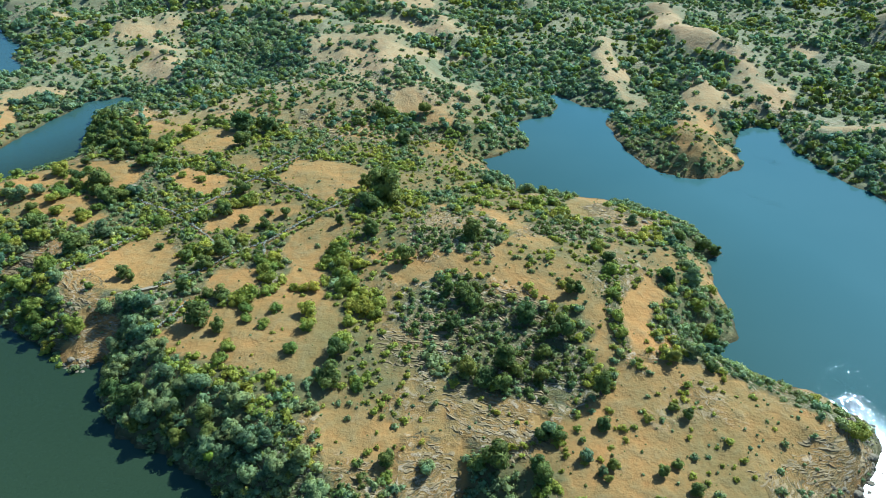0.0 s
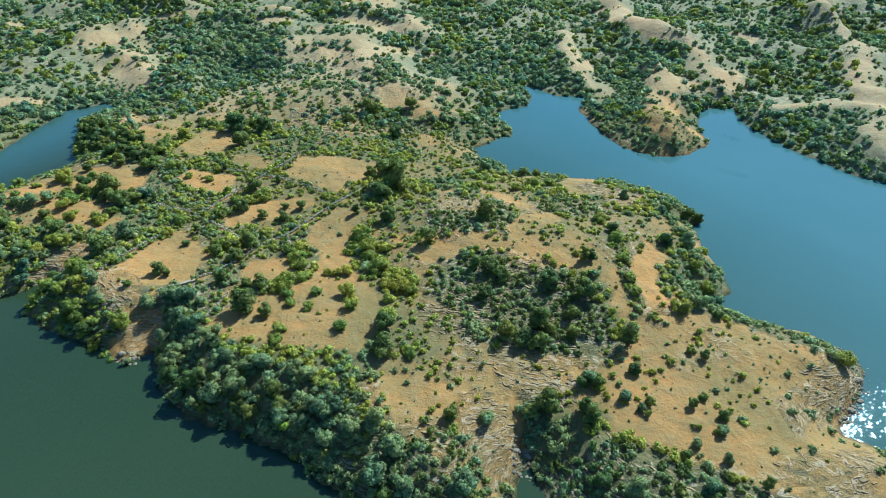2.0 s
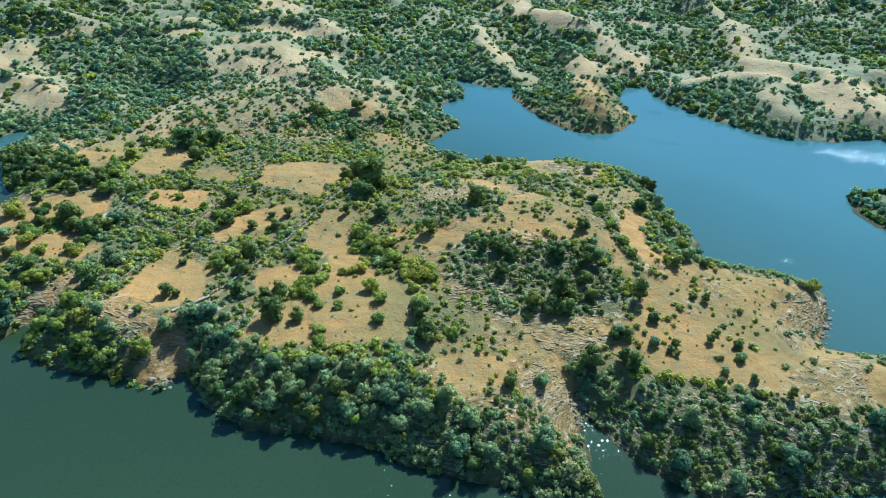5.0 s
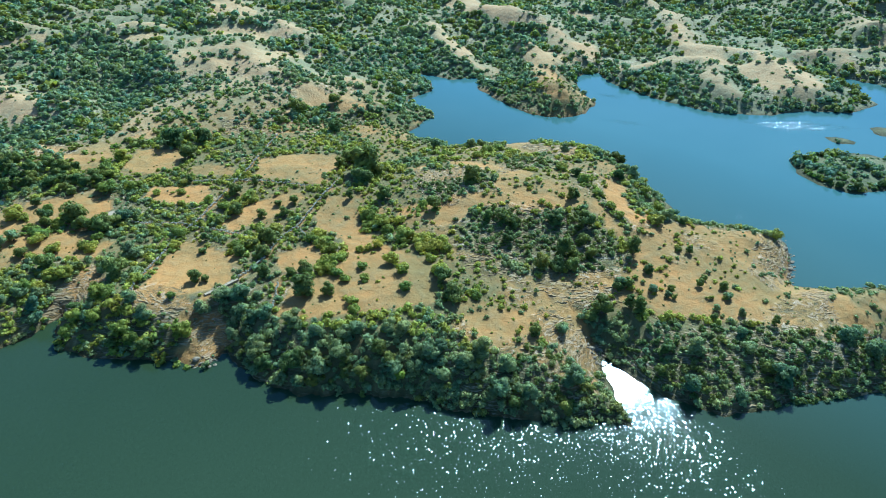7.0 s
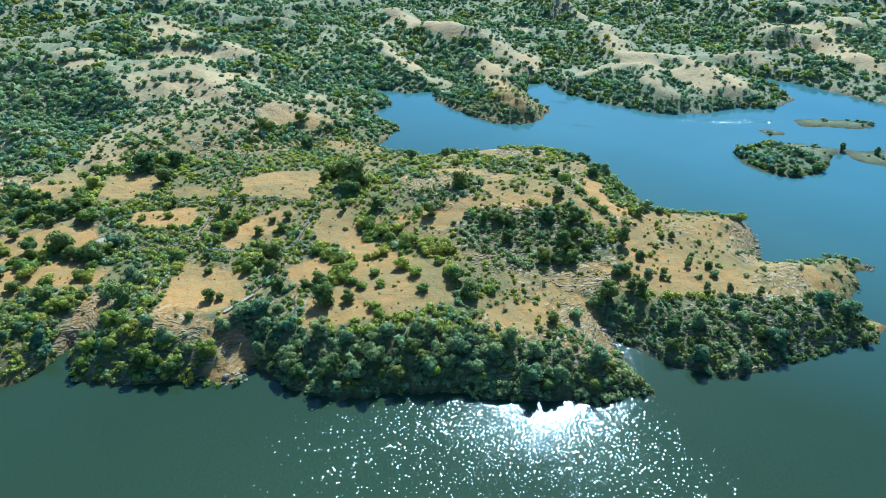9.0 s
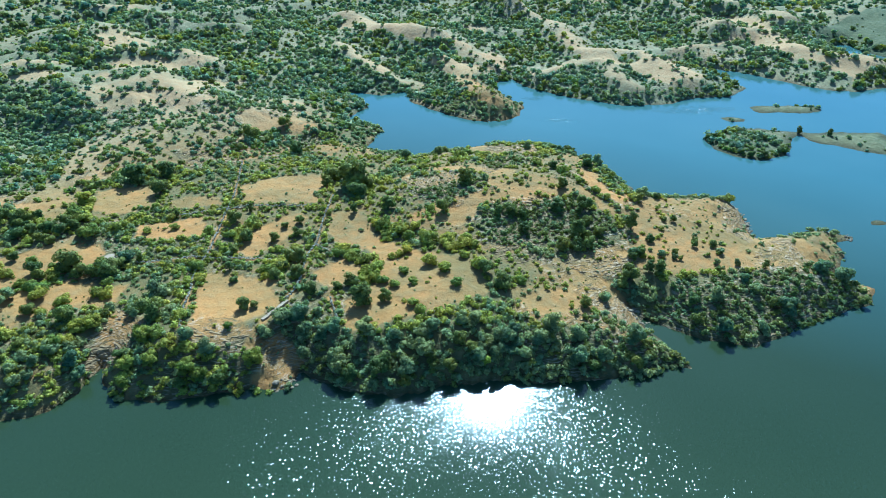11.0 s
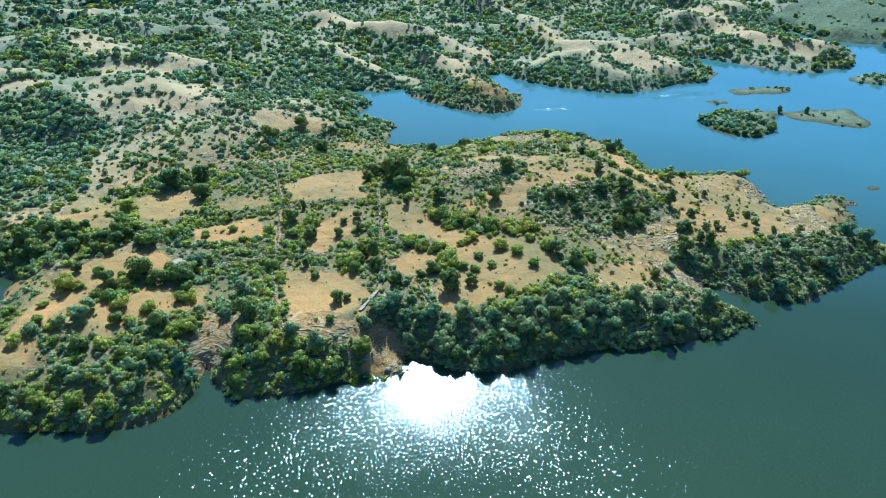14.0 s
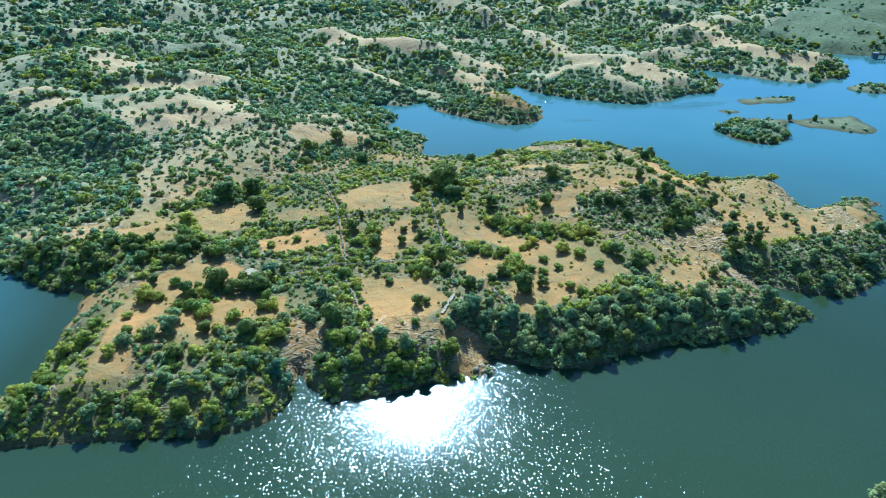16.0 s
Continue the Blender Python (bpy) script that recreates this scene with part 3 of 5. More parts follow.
# slopes where the bushes stand singly on bare ground
OPEN_SLOPES = [
    [(-104, 243), (-82, 240), (-15, 224), (9, 251), (-14, 308), (-64, 326), (-85, 281)],
    [(-185, 370), (-166, 404), (-119, 293), (-118, 280), (-153, 291)],
]
ROCKS = [
    [(-7, 79), (3, 78), (4, 70), (-2, 64), (-10, 68)], [(60, 71), (75, 72), (86, 79), (81, 85), (68, 78)], [(55, 60), (71, 54), (68, 51), (53, 56)],
    [(-112, 147), (-106, 148), (-106, 141), (-112, 136), (-117, 138)], [(-89, 112), (-78, 116), (-80, 106), (-87, 104)],
    [(-9, 116), (7, 113), (19, 104), (16, 99), (-3, 105)], [(-10, 105), (2, 100), (8, 88), (7, 75), (3, 78), (-1, 89)],
    [(-99, 126), (-83, 122), (-84, 117), (-98, 121)], [(-2, 164), (13, 151), (9, 144), (-6, 154)], [(49, 171), (63, 158), (54, 148), (46, 163)],
]
# outcrops of tilted beds
BEDS = [
    [(-14, 105), (-1, 120), (17, 119), (31, 109), (20, 100), (5, 102), (-10, 97)], [(-9, 100), (2, 88), (6, 78), (15, 74), (23, 81), (9, 90), (-1, 100)],
    [(-4, 81), (4, 80), (5, 69), (0, 60), (-5, 67), (-7, 75)], [(58, 71), (82, 87), (88, 84), (80, 72), (60, 63)], [(50, 58), (74, 58), (64, 45), (49, 52)],
    [(25, 153), (41, 157), (35, 142), (20, 144)], [(44, 171), (70, 179), (63, 145), (52, 146)], [(-7, 160), (12, 154), (13, 133), (-8, 141)],
]
BEDS += [
    [(-88, 118), (-78, 117), (-77, 108), (-85, 103), (-89, 107), (-85, 111)], [(-97, 124), (-86, 122), (-89, 117), (-97, 120)],
    [(-117, 147), (-106, 144), (-106, 130), (-122, 137)], [(-107, 152), (-105, 146), (-112, 138), (-119, 138), (-121, 138), (-114, 146)],
    [(-98, 133), (-86, 124), (-98, 122), (-103, 127)], [(-57, 244), (-31, 235), (-40, 219), (-58, 228)],
    [(-164, 186), (-159, 172), (-164, 166), (-170, 171)], [(-119, 147), (-114, 143), (-121, 136), (-128, 137)],
]
# low scrub over stepped ledges
LEDGES = [
    [(6, 66), (12, 46), (30, 36), (63, 26), (73, 40), (58, 47), (40, 55), (19, 66)], [(-22, 66), (-16, 74), (-5, 66), (-1, 48), (-14, 52)],
    [(-10, 118), (6, 128), (17, 116), (28, 111), (32, 96), (23, 86), (15, 87), (8, 97), (-9, 108)], [(-11, 149), (3, 160), (16, 147), (11, 138), (-7, 135)],
    [(27, 156), (45, 150), (41, 141), (24, 146)], [(-40, 246), (-12, 240), (4, 224), (-14, 222), (-36, 232)],
]
WALLS = [
    [(-39, 221), (-56, 192), (-65, 179), (-79, 162), (-85, 154), (-98, 132)],
    [(-58, 182), (-47, 176), (-39, 168)],
    [(-29, 171.5), (-48, 149), (-52, 145), (-67, 128.6), (-72, 125)],
    [(-96, 171), (-83, 164), (-73, 156), (-64, 147)],
    [(-50, 147), (-48, 137)],
    [(-78, 193), (-66, 187), (-58, 182)],
    [(-62, 119), (-66, 110)],
    [(-72, 125), (-81, 122)],
]
HEDGES = [
    [(-17, 174), (2, 167), (21, 166), (39, 162)],
    [(43, 132), (40, 113), (39, 102), (43, 96)],
    [(-28, 148), (-27, 138), (-22, 127), (-15, 116)],
    [(-85, 206), (-74, 193), (-62, 183)],
    [(-100, 193), (-88, 181), (-74, 170)],
    [(-115, 182), (-104, 176), (-90, 170)],
    [(-98, 199), (-79, 192), (-59, 182)],
    [(-98, 150), (-88, 155), (-77, 162)],
    [(-123, 157), (-105, 149), (-90, 146)],
    [(-126, 178), (-115, 176), (-100, 176)],
    [(-67, 245), (-76, 204), (-79, 191)],
    [(-41, 217), (-12, 209)],
]
HEDGES += [
    [(-79, 163.5), (-72, 148), (-64, 133)],
    [(-101, 173), (-82, 157)],
]


def inside(x, y, poly):
    hit = np.zeros(np.shape(x), bool)
    for (x0, y0), (x1, y1) in zip(poly, poly[1:] + poly[:1]):
        if y0 != y1:
            hit ^= ((y0 > y) != (y1 > y)) & (x < (x1 - x0) * (y - y0) / (y1 - y0) + x0)
    return hit


def sunward(x, y):
    """How steeply the hillsides lean towards the noon sun: the scrub keeps to the cooler sides."""
    def lie(px, py):
        return hill_level(px, py) + 2.2 * (1 - np.abs(fbm(px, py, 46, 21, 3)) * 2.0)
    return (lie(x, y) - lie(x + 4.5, y + 4.0)) / 6.0


def scrub_cover(x, y, d):
    """How thickly scrub covers the ground, 0 to 1."""
    wx, wy = x + 4.5 * fbm(x, y, 11, 61, 3), y + 4.5 * fbm(x, y, 11, 64, 3)
    back = back_country(x, y)
    fold = 1 - np.abs(fbm(x, y, 46, 21, 4)) * 2.0
    near = 0.58 + 0.12 * step01(-110, -90, x) + 0.9 * fbm(x, y, 17, 63, 4)
    spur = 1 - np.abs(fbm(x, y, 85, 111, 3)) * 2.2
    bare = np.maximum(crest(wx, wy), step01(0.55, 1.0, fold) * 0.55)
    bare = np.maximum(bare, step01(0.6, 0.95, spur) * 0.55 * step01(330, 470, np.hypot(x + 60, y)))
    hills = 0.90 - 0.6 * bare * (0.95 + 0.35 * wave(x, y, 13, 65)) + 0.75 * fbm(x, y, 28, 66, 4) - 1.5 * np.clip(sunward(x, y), -0.3, 0.36)
    hills = np.maximum(hills, 0.16)
    c = near * (1 - back) + hills * back
    for poly in OPEN_SLOPES:
        c = np.where(inside(x + 14 * fbm(x, y, 30, 121, 3), y + 14 * fbm(x, y, 30, 124, 3), poly), 0.64 + 0.5 * fbm(x, y, 18, 67, 3), c)
    hx, hy = x + 4 * fbm(x, y, 12, 171, 3), y + 4 * fbm(x, y, 12, 174, 3)
    for poly in BARE:
        c = np.where(inside(hx, hy, poly), 0.17 + 0.25 * wave(x, y, 10, 177), c)
    # grassy islets, the long island and the meadow on the far shore
    c = np.where((x > 165) & (x < 320) & (y < 140) & (y > 55) & (x + y < 345), 0.16 + 0.3 * wave(x, y, 9, 60), c)
    c = np.where((x < 166) & (x > 110) & (y < 130) & (y > 85), 0.85 + 0.3 * wave(x, y, 7, 62), c)
    c = np.where((x < 130) & (x > 108) & (y < 60), 0.0, c)
    c = np.where((x > 366) & (y < 178), 0.06 + 0.35 * wave(x, y, 20, 59), c)
    shore = (1.05 - step01(4, 12, d + 3 * wave(x, y, 12, 58))) * step01(0, 0.3, 0.75 + fbm(x, y, 30, 57, 2))
    c = np.where((back > 0.3) & (y > 146 + 0.2 * (300 - x)), np.maximum(c, shore), c)
    coast = (x < 66) & (y < 200) & (x > -200) & (y > 20)
    c = np.where(coast, np.maximum(c, np.where(x < -84, 0.84, 1.05) - step01(8, 18, d + 3 * wave(x, y, 12, 69))), c)
    between = (x > -104) & (x < -14) & (y > 98) & (y < 224)
    c = np.where(between, np.maximum(c, 0.74 + 0.3 * wave(x, y, 8, 55)), c)
    fx, fy = x + 1.6 * fbm(x, y, 9, 61, 3), y + 1.6 * fbm(x, y, 9, 64, 3)
    for poly in FIELDS:
        c = np.where(inside(fx, fy, poly), 0.05 + 0.13 * wave(x, y, 6, 68), c)
    for poly in THIN_FIELDS:
        c = np.where(inside(wx, wy, poly), 0.24 + 0.3 * wave(x, y, 9, 70), c)
    for poly in HERBS:
        c = np.where(inside(wx, wy, poly), np.maximum(c, 0.82), c)
    for poly in THICKETS:
        c = np.where(inside(wx, wy, poly), np.maximum(c, 0.9), c)
    for poly in LEDGES:
        c = np.where(inside(wx, wy, poly), np.maximum(c, 0.93), c)
    sx, sy = x + 0.8 * wave(x, y, 14, 95), y + 0.8 * wave(x, y, 14, 96)
    for line in HEDGES + WALLS:
        c = np.where(line_distance(sx, sy, line) < 1.5, np.maximum(c, 0.75), c)
    for line in WALLS:
        c = np.where(line_distance(x - 0.8 * wave(x, y, 14, 95), y - 0.8 * wave(x, y, 14, 96), line) < 0.95, 0.0, c)
    for poly in ROCKS[:5] + ROCKS[7:]:
        c = np.where(inside(wx, wy, poly), c * 0.35, c)
    for poly in (BEDS[2], BEDS[8], BEDS[11]):
        c = np.where(inside(x, y, poly), np.minimum(c, 0.12), c)
    return np.clip(c, 0, 1)


def bedrock(x, y, d):
    wx, wy = x + 6 * fbm(x, y, 13, 72, 4), y + 6 * fbm(x, y, 13, 76, 4)
    r = step01(0.04, 0.32, fbm(x, y, 24, 71, 4)) * 0.75 * step01(0.2, 0.6, scrub_cover(x, y, d))
    for poly in LEDGES:
        r = np.where(inside(wx, wy, poly), 0.85, r)
    for poly in BEDS:
        r = np.where(inside(wx, wy, poly), 0.8, r)
    for k, poly in enumerate(ROCKS):
        r = np.where(inside(wx, wy, poly), 0.45 if k in (5, 6) else 0.85, r)
    return np.clip(np.maximum(r, step01(1.6, 0.5, d) * 0.3), 0, 1)


# ---- mesh building ----
def mesh_from(name, verts, faces, material, smooth=False, normals=None):
    """A mesh from an array of places and an array of triangles or quads; normals, one a place, round the shading of leaf sprays."""
    verts, faces = np.asarray(verts, np.float32), np.asarray(faces, np.int32)
    me = bpy.data.meshes.new(name)
    n, k = faces.shape
    me.vertices.add(len(verts))
    me.vertices.foreach_set("co", verts.ravel())
    me.loops.add(n * k)
    me.loops.foreach_set("vertex_index", faces.ravel())
    me.polygons.add(n)
    me.polygons.foreach_set("loop_start", np.arange(0, n * k, k, dtype=np.int32))
    me.polygons.foreach_set("use_smooth", np.full(n, smooth))
    me.update(calc_edges=True)
    if normals is not None:
        me.attributes.new("custom_normal", "FLOAT_VECTOR", "POINT").data.foreach_set("vector", np.asarray(normals, np.float32).ravel())
    me.materials.append(material)
    return me


def set_floats(me, name, values):
    me.attributes.new(name, "FLOAT", "POINT").data.foreach_set("value", np.asarray(values, np.float32).ravel())


def graded(lo, hi, fine, limit, grow=1.06):
    """Even steps from lo to hi, then ever longer ones out to limit on both sides."""
    mid = list(np.linspace(lo, hi, int((hi - lo) / fine) + 1))
    for sign in (-1, 1):
        at, step, tail = (lo if sign < 0 else hi), fine, []
        while abs(at) < limit:
            step = min(step * grow, 900) if abs(at - (lo if sign < 0 else hi)) > 260 else min(step * grow, 3.9)
            at += sign * step
            tail.append(at)
        mid = tail[::-1] + mid if sign < 0 else mid + tail
    return np.array(mid)


def grid_mesh(name, xs, ys, material):
    gx, gy = np.meshgrid(xs, ys)
    gx, gy = gx.ravel(), gy.ravel()
    d = shore_distance(gx + 1.6 * wave(gx, gy, 9, 5) + 0.7 * wave(gx, gy, 3.5, 6), gy + 1.6 * wave(gx, gy, 9, 7) + 0.7 * wave(gx, gy, 3.5, 8))
    z = height(gx, gy, d)
    w, h = len(xs), len(ys)
    i = (np.arange(h - 1)[:, None] * w + np.arange(w - 1)[None, :]).ravel()
    me = mesh_from(name, np.stack([gx, gy, z], 1), np.stack([i, i + 1, i + w + 1, i + w], 1), material, True)
    cover = scrub_cover(gx, gy, d)
    for poly in THIN_FIELDS:
        cover = np.where(inside(gx + 3 * wave(gx, gy, 9, 131), gy + 3 * wave(gx, gy, 9, 132), poly), 0.30, cover)
    near = 1 - back_country(gx, gy)
    cover = np.maximum(cover, near * (0.26 + 0.42 * fbm(gx, gy, 22, 141, 4)))
    back = back_country(gx, gy)
    cover = np.maximum(cover, back * (0.90 - 0.70 * crest(gx, gy)) + 0.35 * back * fbm(gx, gy, 26, 142, 4))
    for poly in OPEN_SLOPES:
        cover = np.where(inside(gx + 14 * fbm(gx, gy, 30, 121, 3), gy + 14 * fbm(gx, gy, 30, 124, 3), poly), 0.50 + 0.4 * fbm(gx, gy, 15, 143, 4), cover)
    hx, hy = gx + 4 * fbm(gx, gy, 12, 171, 3), gy + 4 * fbm(gx, gy, 12, 174, 3)
    for poly in BARE:
        cover = np.where(inside(hx, hy, poly), 0.06, cover)
    meadow = ((gx > 130) & (gx < 320) & (gy < 145) & (gx + gy < 375)) | ((gx > 366) & (gy < 178)) | ((gx > 108) & (gx < 130) & (gy < 60))
    cover = np.where(meadow, np.maximum(cover, 0.75), cover)
    set_floats(me, "cover", cover * np.where(meadow, 1.0, 1 - 0.1 * back_country(gx, gy)))
    set_floats(me, "lush", np.where(meadow, np.where(gx > 340, 0.85, 0.55), 0.0))
    # share of the haze-paled colours in the hill ground
    set_floats(me, "hill", back_country(gx, gy) * 0.65)
    set_floats(me, "rock", bedrock(gx, gy, d))
    set_floats(me, "wet", step01(0.75, 0.15, z))
    return me


ground = tagged(new("ground", grid_mesh("ground", graded(-188, 106, 1.2, 4400), graded(24, 228, 1.2, 4700), GROUND)),
                "dry straw-coloured hill country with scrub around a lake", "ground", kind="structure")
_e = 4600.0
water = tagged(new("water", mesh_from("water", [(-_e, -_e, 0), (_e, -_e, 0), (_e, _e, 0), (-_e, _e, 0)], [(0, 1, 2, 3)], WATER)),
               "calm green-blue lake with fine sunlit ripples", "lake", kind="structure")

# ---- plants ----
rng = np.random.default_rng(7)


def ico(level):
    bm = bmesh.new()
    bmesh.ops.create_icosphere(bm, subdivisions=level, radius=1)
    bm.verts.ensure_lookup_table()
    v, f = np.array([p.co[:] for p in bm.verts]), np.array([[q.index for q in p.verts] for p in bm.faces])
    bm.free()
    return v, f


ICO = {k: ico(k) for k in (1, 2)}


def unit_rows(a):
    return a / np.maximum(np.linalg.norm(a, axis=1, keepdims=True), 1e-9)


def leaf_cloud(lobes, level, leaves, size, rnd, flat=0.85):
    """A crown: uneven inner masses at the lobes (x, y, z, r) with loose leaf sprays all over them. Places, triangles, normals."""
    vs, fs, ns, n = [], [], [], 0
    weight = np.array([l[3] ** 2 for l in lobes])
    for x, y, z, r in lobes if level else ():
        v, f = ICO[level]
        bumpy = 0.80 + 0.2 * rnd.standard_normal(len(v))[:, None].clip(-1.3, 1.3)
        vs.append(v * bumpy * r * 0.86 * np.array([1, 1, flat]) + np.array([x, y, z]))
        ns.append(unit_rows(v + 0.3 * rnd.standard_normal(v.shape)))
        fs.append(f + n)
        n += len(v)
    pick = rnd.choice(len(lobes), leaves, p=weight / weight.sum())
    L = np.array(lobes)[pick]
    out = rnd.standard_normal((leaves, 3))
    out[:, 2] = np.abs(out[:, 2]) * 0.9 + out[:, 2] * 0.25
    out = unit_rows(out)
    at = L[:, :3] + out * (L[:, 3] * (0.80 + 0.32 * rnd.random(leaves)))[:, None] * np.array([1, 1, flat])
    face = unit_rows(out + 0.5 * rnd.standard_normal((leaves, 3)) + np.array([0, 0, 0.25]))
    a = unit_rows(np.cross(face, rnd.standard_normal((leaves, 3))))
    b = np.cross(face, a)
    s = (size * (0.6 + 0.8 * rnd.random(leaves)))[:, None]
    vs.append(np.stack([at + s * a, at - 0.5 * s * a + 0.8 * s * b, at - 0.5 * s * a - 0.8 * s * b], 1).reshape(-1, 3))
    ns.append(np.repeat(unit_rows(out + 0.45 * face + 0.22 * rnd.standard_normal((leaves, 3))), 3, axis=0))
    fs.append(n + 3 * np.arange(leaves)[:, None] + np.array([0, 1, 2]))
    return np.concatenate(vs), np.concatenate(fs), np.concatenate(ns)


def shrub_shape(rnd, lobes, level, leaves, size, flat=0.75):
    """A low rounded bush of radius 1 that stands on z = 0."""
    ls = []
    for k in range(lobes):
        r = (0.62 if k == 0 else 0.3 + 0.25 * rnd.random())
        a, q = rnd.random() * math.tau, 0 if k == 0 else 0.35 + 0.3 * rnd.random()
        ls.append((q * math.cos(a), q * math.sin(a), r * (0.55 + 0.35 * rnd.random()), r))
    return leaf_cloud(ls, level, leaves, size, rnd, flat)


def scatter(name, shapes, xs, ys, radii, material, label, category, squash=(0.8, 1.25), sink=0.12):
    """Many plants of one kind, joined."""
    zs = height(xs, ys)
    vs, fs, ns, n = [], [], [], 0
    for x, y, z, r in zip(xs, ys, zs, radii):
        v, f, nv = shapes[int(rng.integers(len(shapes)))]
        a = rng.random() * math.tau
        c, s, t = math.cos(a) * r, math.sin(a) * r, r * (squash[0] + (squash[1] - squash[0]) * rng.random())
        vs.append(np.stack([v[:, 0] * c - v[:, 1] * s + x, v[:, 0] * s + v[:, 1] * c + y, v[:, 2] * t + z - sink * r], 1))
        ca, sa = math.cos(a), math.sin(a)
        ns.append(np.stack([nv[:, 0] * ca - nv[:, 1] * sa, nv[:, 0] * sa + nv[:, 1] * ca, nv[:, 2]], 1))
        fs.append(f + n)
        n += len(v)
    return tagged(new(name, mesh_from(name, np.concatenate(vs), np.concatenate(fs), material, True, np.concatenate(ns))), label, category, kind="stuff")


def sow(x0, x1, y0, y1, gap, seed):
    """Places on a shaken grid, with their cover, inland distance and a random number."""
    r = np.random.default_rng(seed)
    gx, gy = np.meshgrid(np.arange(x0, x1, gap), np.arange(y0, y1, gap))
    gx = gx.ravel() + gap * (r.random(gx.size) - 0.5) * 1.3
    gy = gy.ravel() + gap * (r.random(gy.size) - 0.5) * 1.3
    d = shore_distance(gx, gy)
    keep = d > 0.1
    gx, gy, d = gx[keep], gy[keep], d[keep]
    return gx, gy, scrub_cover(gx, gy, d), d, r.random(gx.size), r.random(gx.size)


_r = np.random.default_rng(3)
NEAR_SHRUBS = [shrub_shape(_r, 3, 1, 60, 0.18) for _ in range(10)]
FAR_SHRUBS = [shrub_shape(_r, 2, 1, 33, 0.26, 0.85) for _ in range(10)]
FARTHEST_SHRUBS = [shrub_shape(_r, 1, 1, 26, 0.34, 0.95) for _ in range(8)]
TUFTS = [leaf_cloud([(0, 0, 0.3, 0.6)], 0, 13, 0.46, _r, 0.8) for _ in range(6)]

# scrub of the near peninsula
x, y, c, d, u, v = sow(-190, 108, 22, 232, 1.7, 11)
low = np.zeros(len(x), bool)
for poly in LEDGES:
    low |= inside(x, y, poly)
on = u < c ** 1.3 * np.where(low, 0.95, 0.72)
kind = wave(x, y, 14, 81) + 1.6 * (v - 0.5)
deep = on & low & (v < 0.5)
sage = on & ~deep & ((kind > 0.3) | ((d < 12) & (x > -84)) | low)
green = on & ~sage & ~deep
size = 0.42 + 0.8 * np.random.default_rng(12).random(len(x)) ** 1.8 + 0.35 * c + 0.35 * (c > 0.85)
size = np.where(low, 0.68 * size, size)
scatter("scrub", NEAR_SHRUBS, x[sage], y[sage], size[sage], SAGE, "grey-green thorn scrub covering the slopes", "scrub")
scatter("scrub", NEAR_SHRUBS, x[deep], y[deep], 1.15 * size[deep], DARK, "dark green low thorn scrub over rocky ledges", "scrub")
scatter("scrub", NEAR_SHRUBS, x[green], y[green], size[green], GREEN, "fresh green low bushes scattered over dry ground", "scrub")


def line_clear(x, y):
    """Distance from the nearest field wall."""
    return np.min([line_distance(x, y, line) for line in WALLS], axis=0)


x, y, c, d, u, v = sow(-190, 108, 22, 232, 1.4, 13)
on = (u < np.where(c < 0.3, 0.05, np.where(c > 0.5, 0.36, 0.18))) & (line_clear(x, y) > 0.5)
scatter("tufts", TUFTS, x[on], y[on], 0.18 + 0.3 * v[on] ** 2, SAGE, "small grey-green tussocks dotted over dry grass", "tussocks")
on = (u > 0.5) & (u < 0.525)
scatter("tufts", TUFTS, x[on], y[on], 0.16 + 0.3 * v[on] ** 2, DARK, "tiny dark tussocks dotted over dry grass", "tussocks")

# hedgerows along the field walls
hx, hy = [], []
for line, gap in [(w, 0.42) for w in WALLS[:7]] + [(h, 0.75) for h in HEDGES]:
    for (x0, y0), (x1, y1) in zip(line, line[1:]):
        n = int(math.hypot(x1 - x0, y1 - y0) / gap)
        k = rng.random(n)
        ux, uy = (x1 - x0) / math.hypot(x1 - x0, y1 - y0), (y1 - y0) / math.hypot(x1 - x0, y1 - y0)
        side = np.where(rng.random(n) < 0.5, -1, 1) * (0.75 + 0.7 * np.abs(rng.standard_normal(n)))
        hx.append(x0 + (x1 - x0) * k - uy * side)
        hy.append(y0 + (y1 - y0) * k + ux * side)
hx, hy = np.concatenate(hx), np.concatenate(hy)
hedge_size, half = 0.38 + 0.8 * rng.random(len(hx)) ** 2, rng.random(len(hx)) < 0.6
scatter("hedgerow", NEAR_SHRUBS, hx[half], hy[half], hedge_size[half], GREEN, "green hedge bushes along the field walls", "hedge")
scatter("hedgerow", NEAR_SHRUBS, hx[~half], hy[~half], hedge_size[~half], DARK, "dark hedge bushes along the field walls", "hedge")

# wooded bank
x, y, c, d, u, v = sow(-188, 68, 22, 200, 1.9, 17)
on = (c > 0.72) & (d > 0.1) & (d < 15) & (u < np.where(d < 6, 0.9, 0.55) * np.where((x < -84) & (d > 5), 0.7, 1.0)) & (y < 150 + 0.4 * np.maximum(-x - 90, 0))
sunny = (x < -84) & (v > 0.45)
for sel, stuff, label in (((v < 0.78) & ~sunny, SAGE, "grey-green bushes crowding the wooded bank"), ((v >= 0.78) & ~sunny, DARK, "dark green bushes crowding the wooded bank"),
                          (sunny, GREEN, "yellowish green bushes along the sunny bank")):
    scatter("bank_scrub", NEAR_SHRUBS, x[on & sel], y[on & sel], np.where(x > 4, 0.45 + 0.4 * u, 0.8 + 0.9 * u)[on & sel], stuff, label, "scrub")

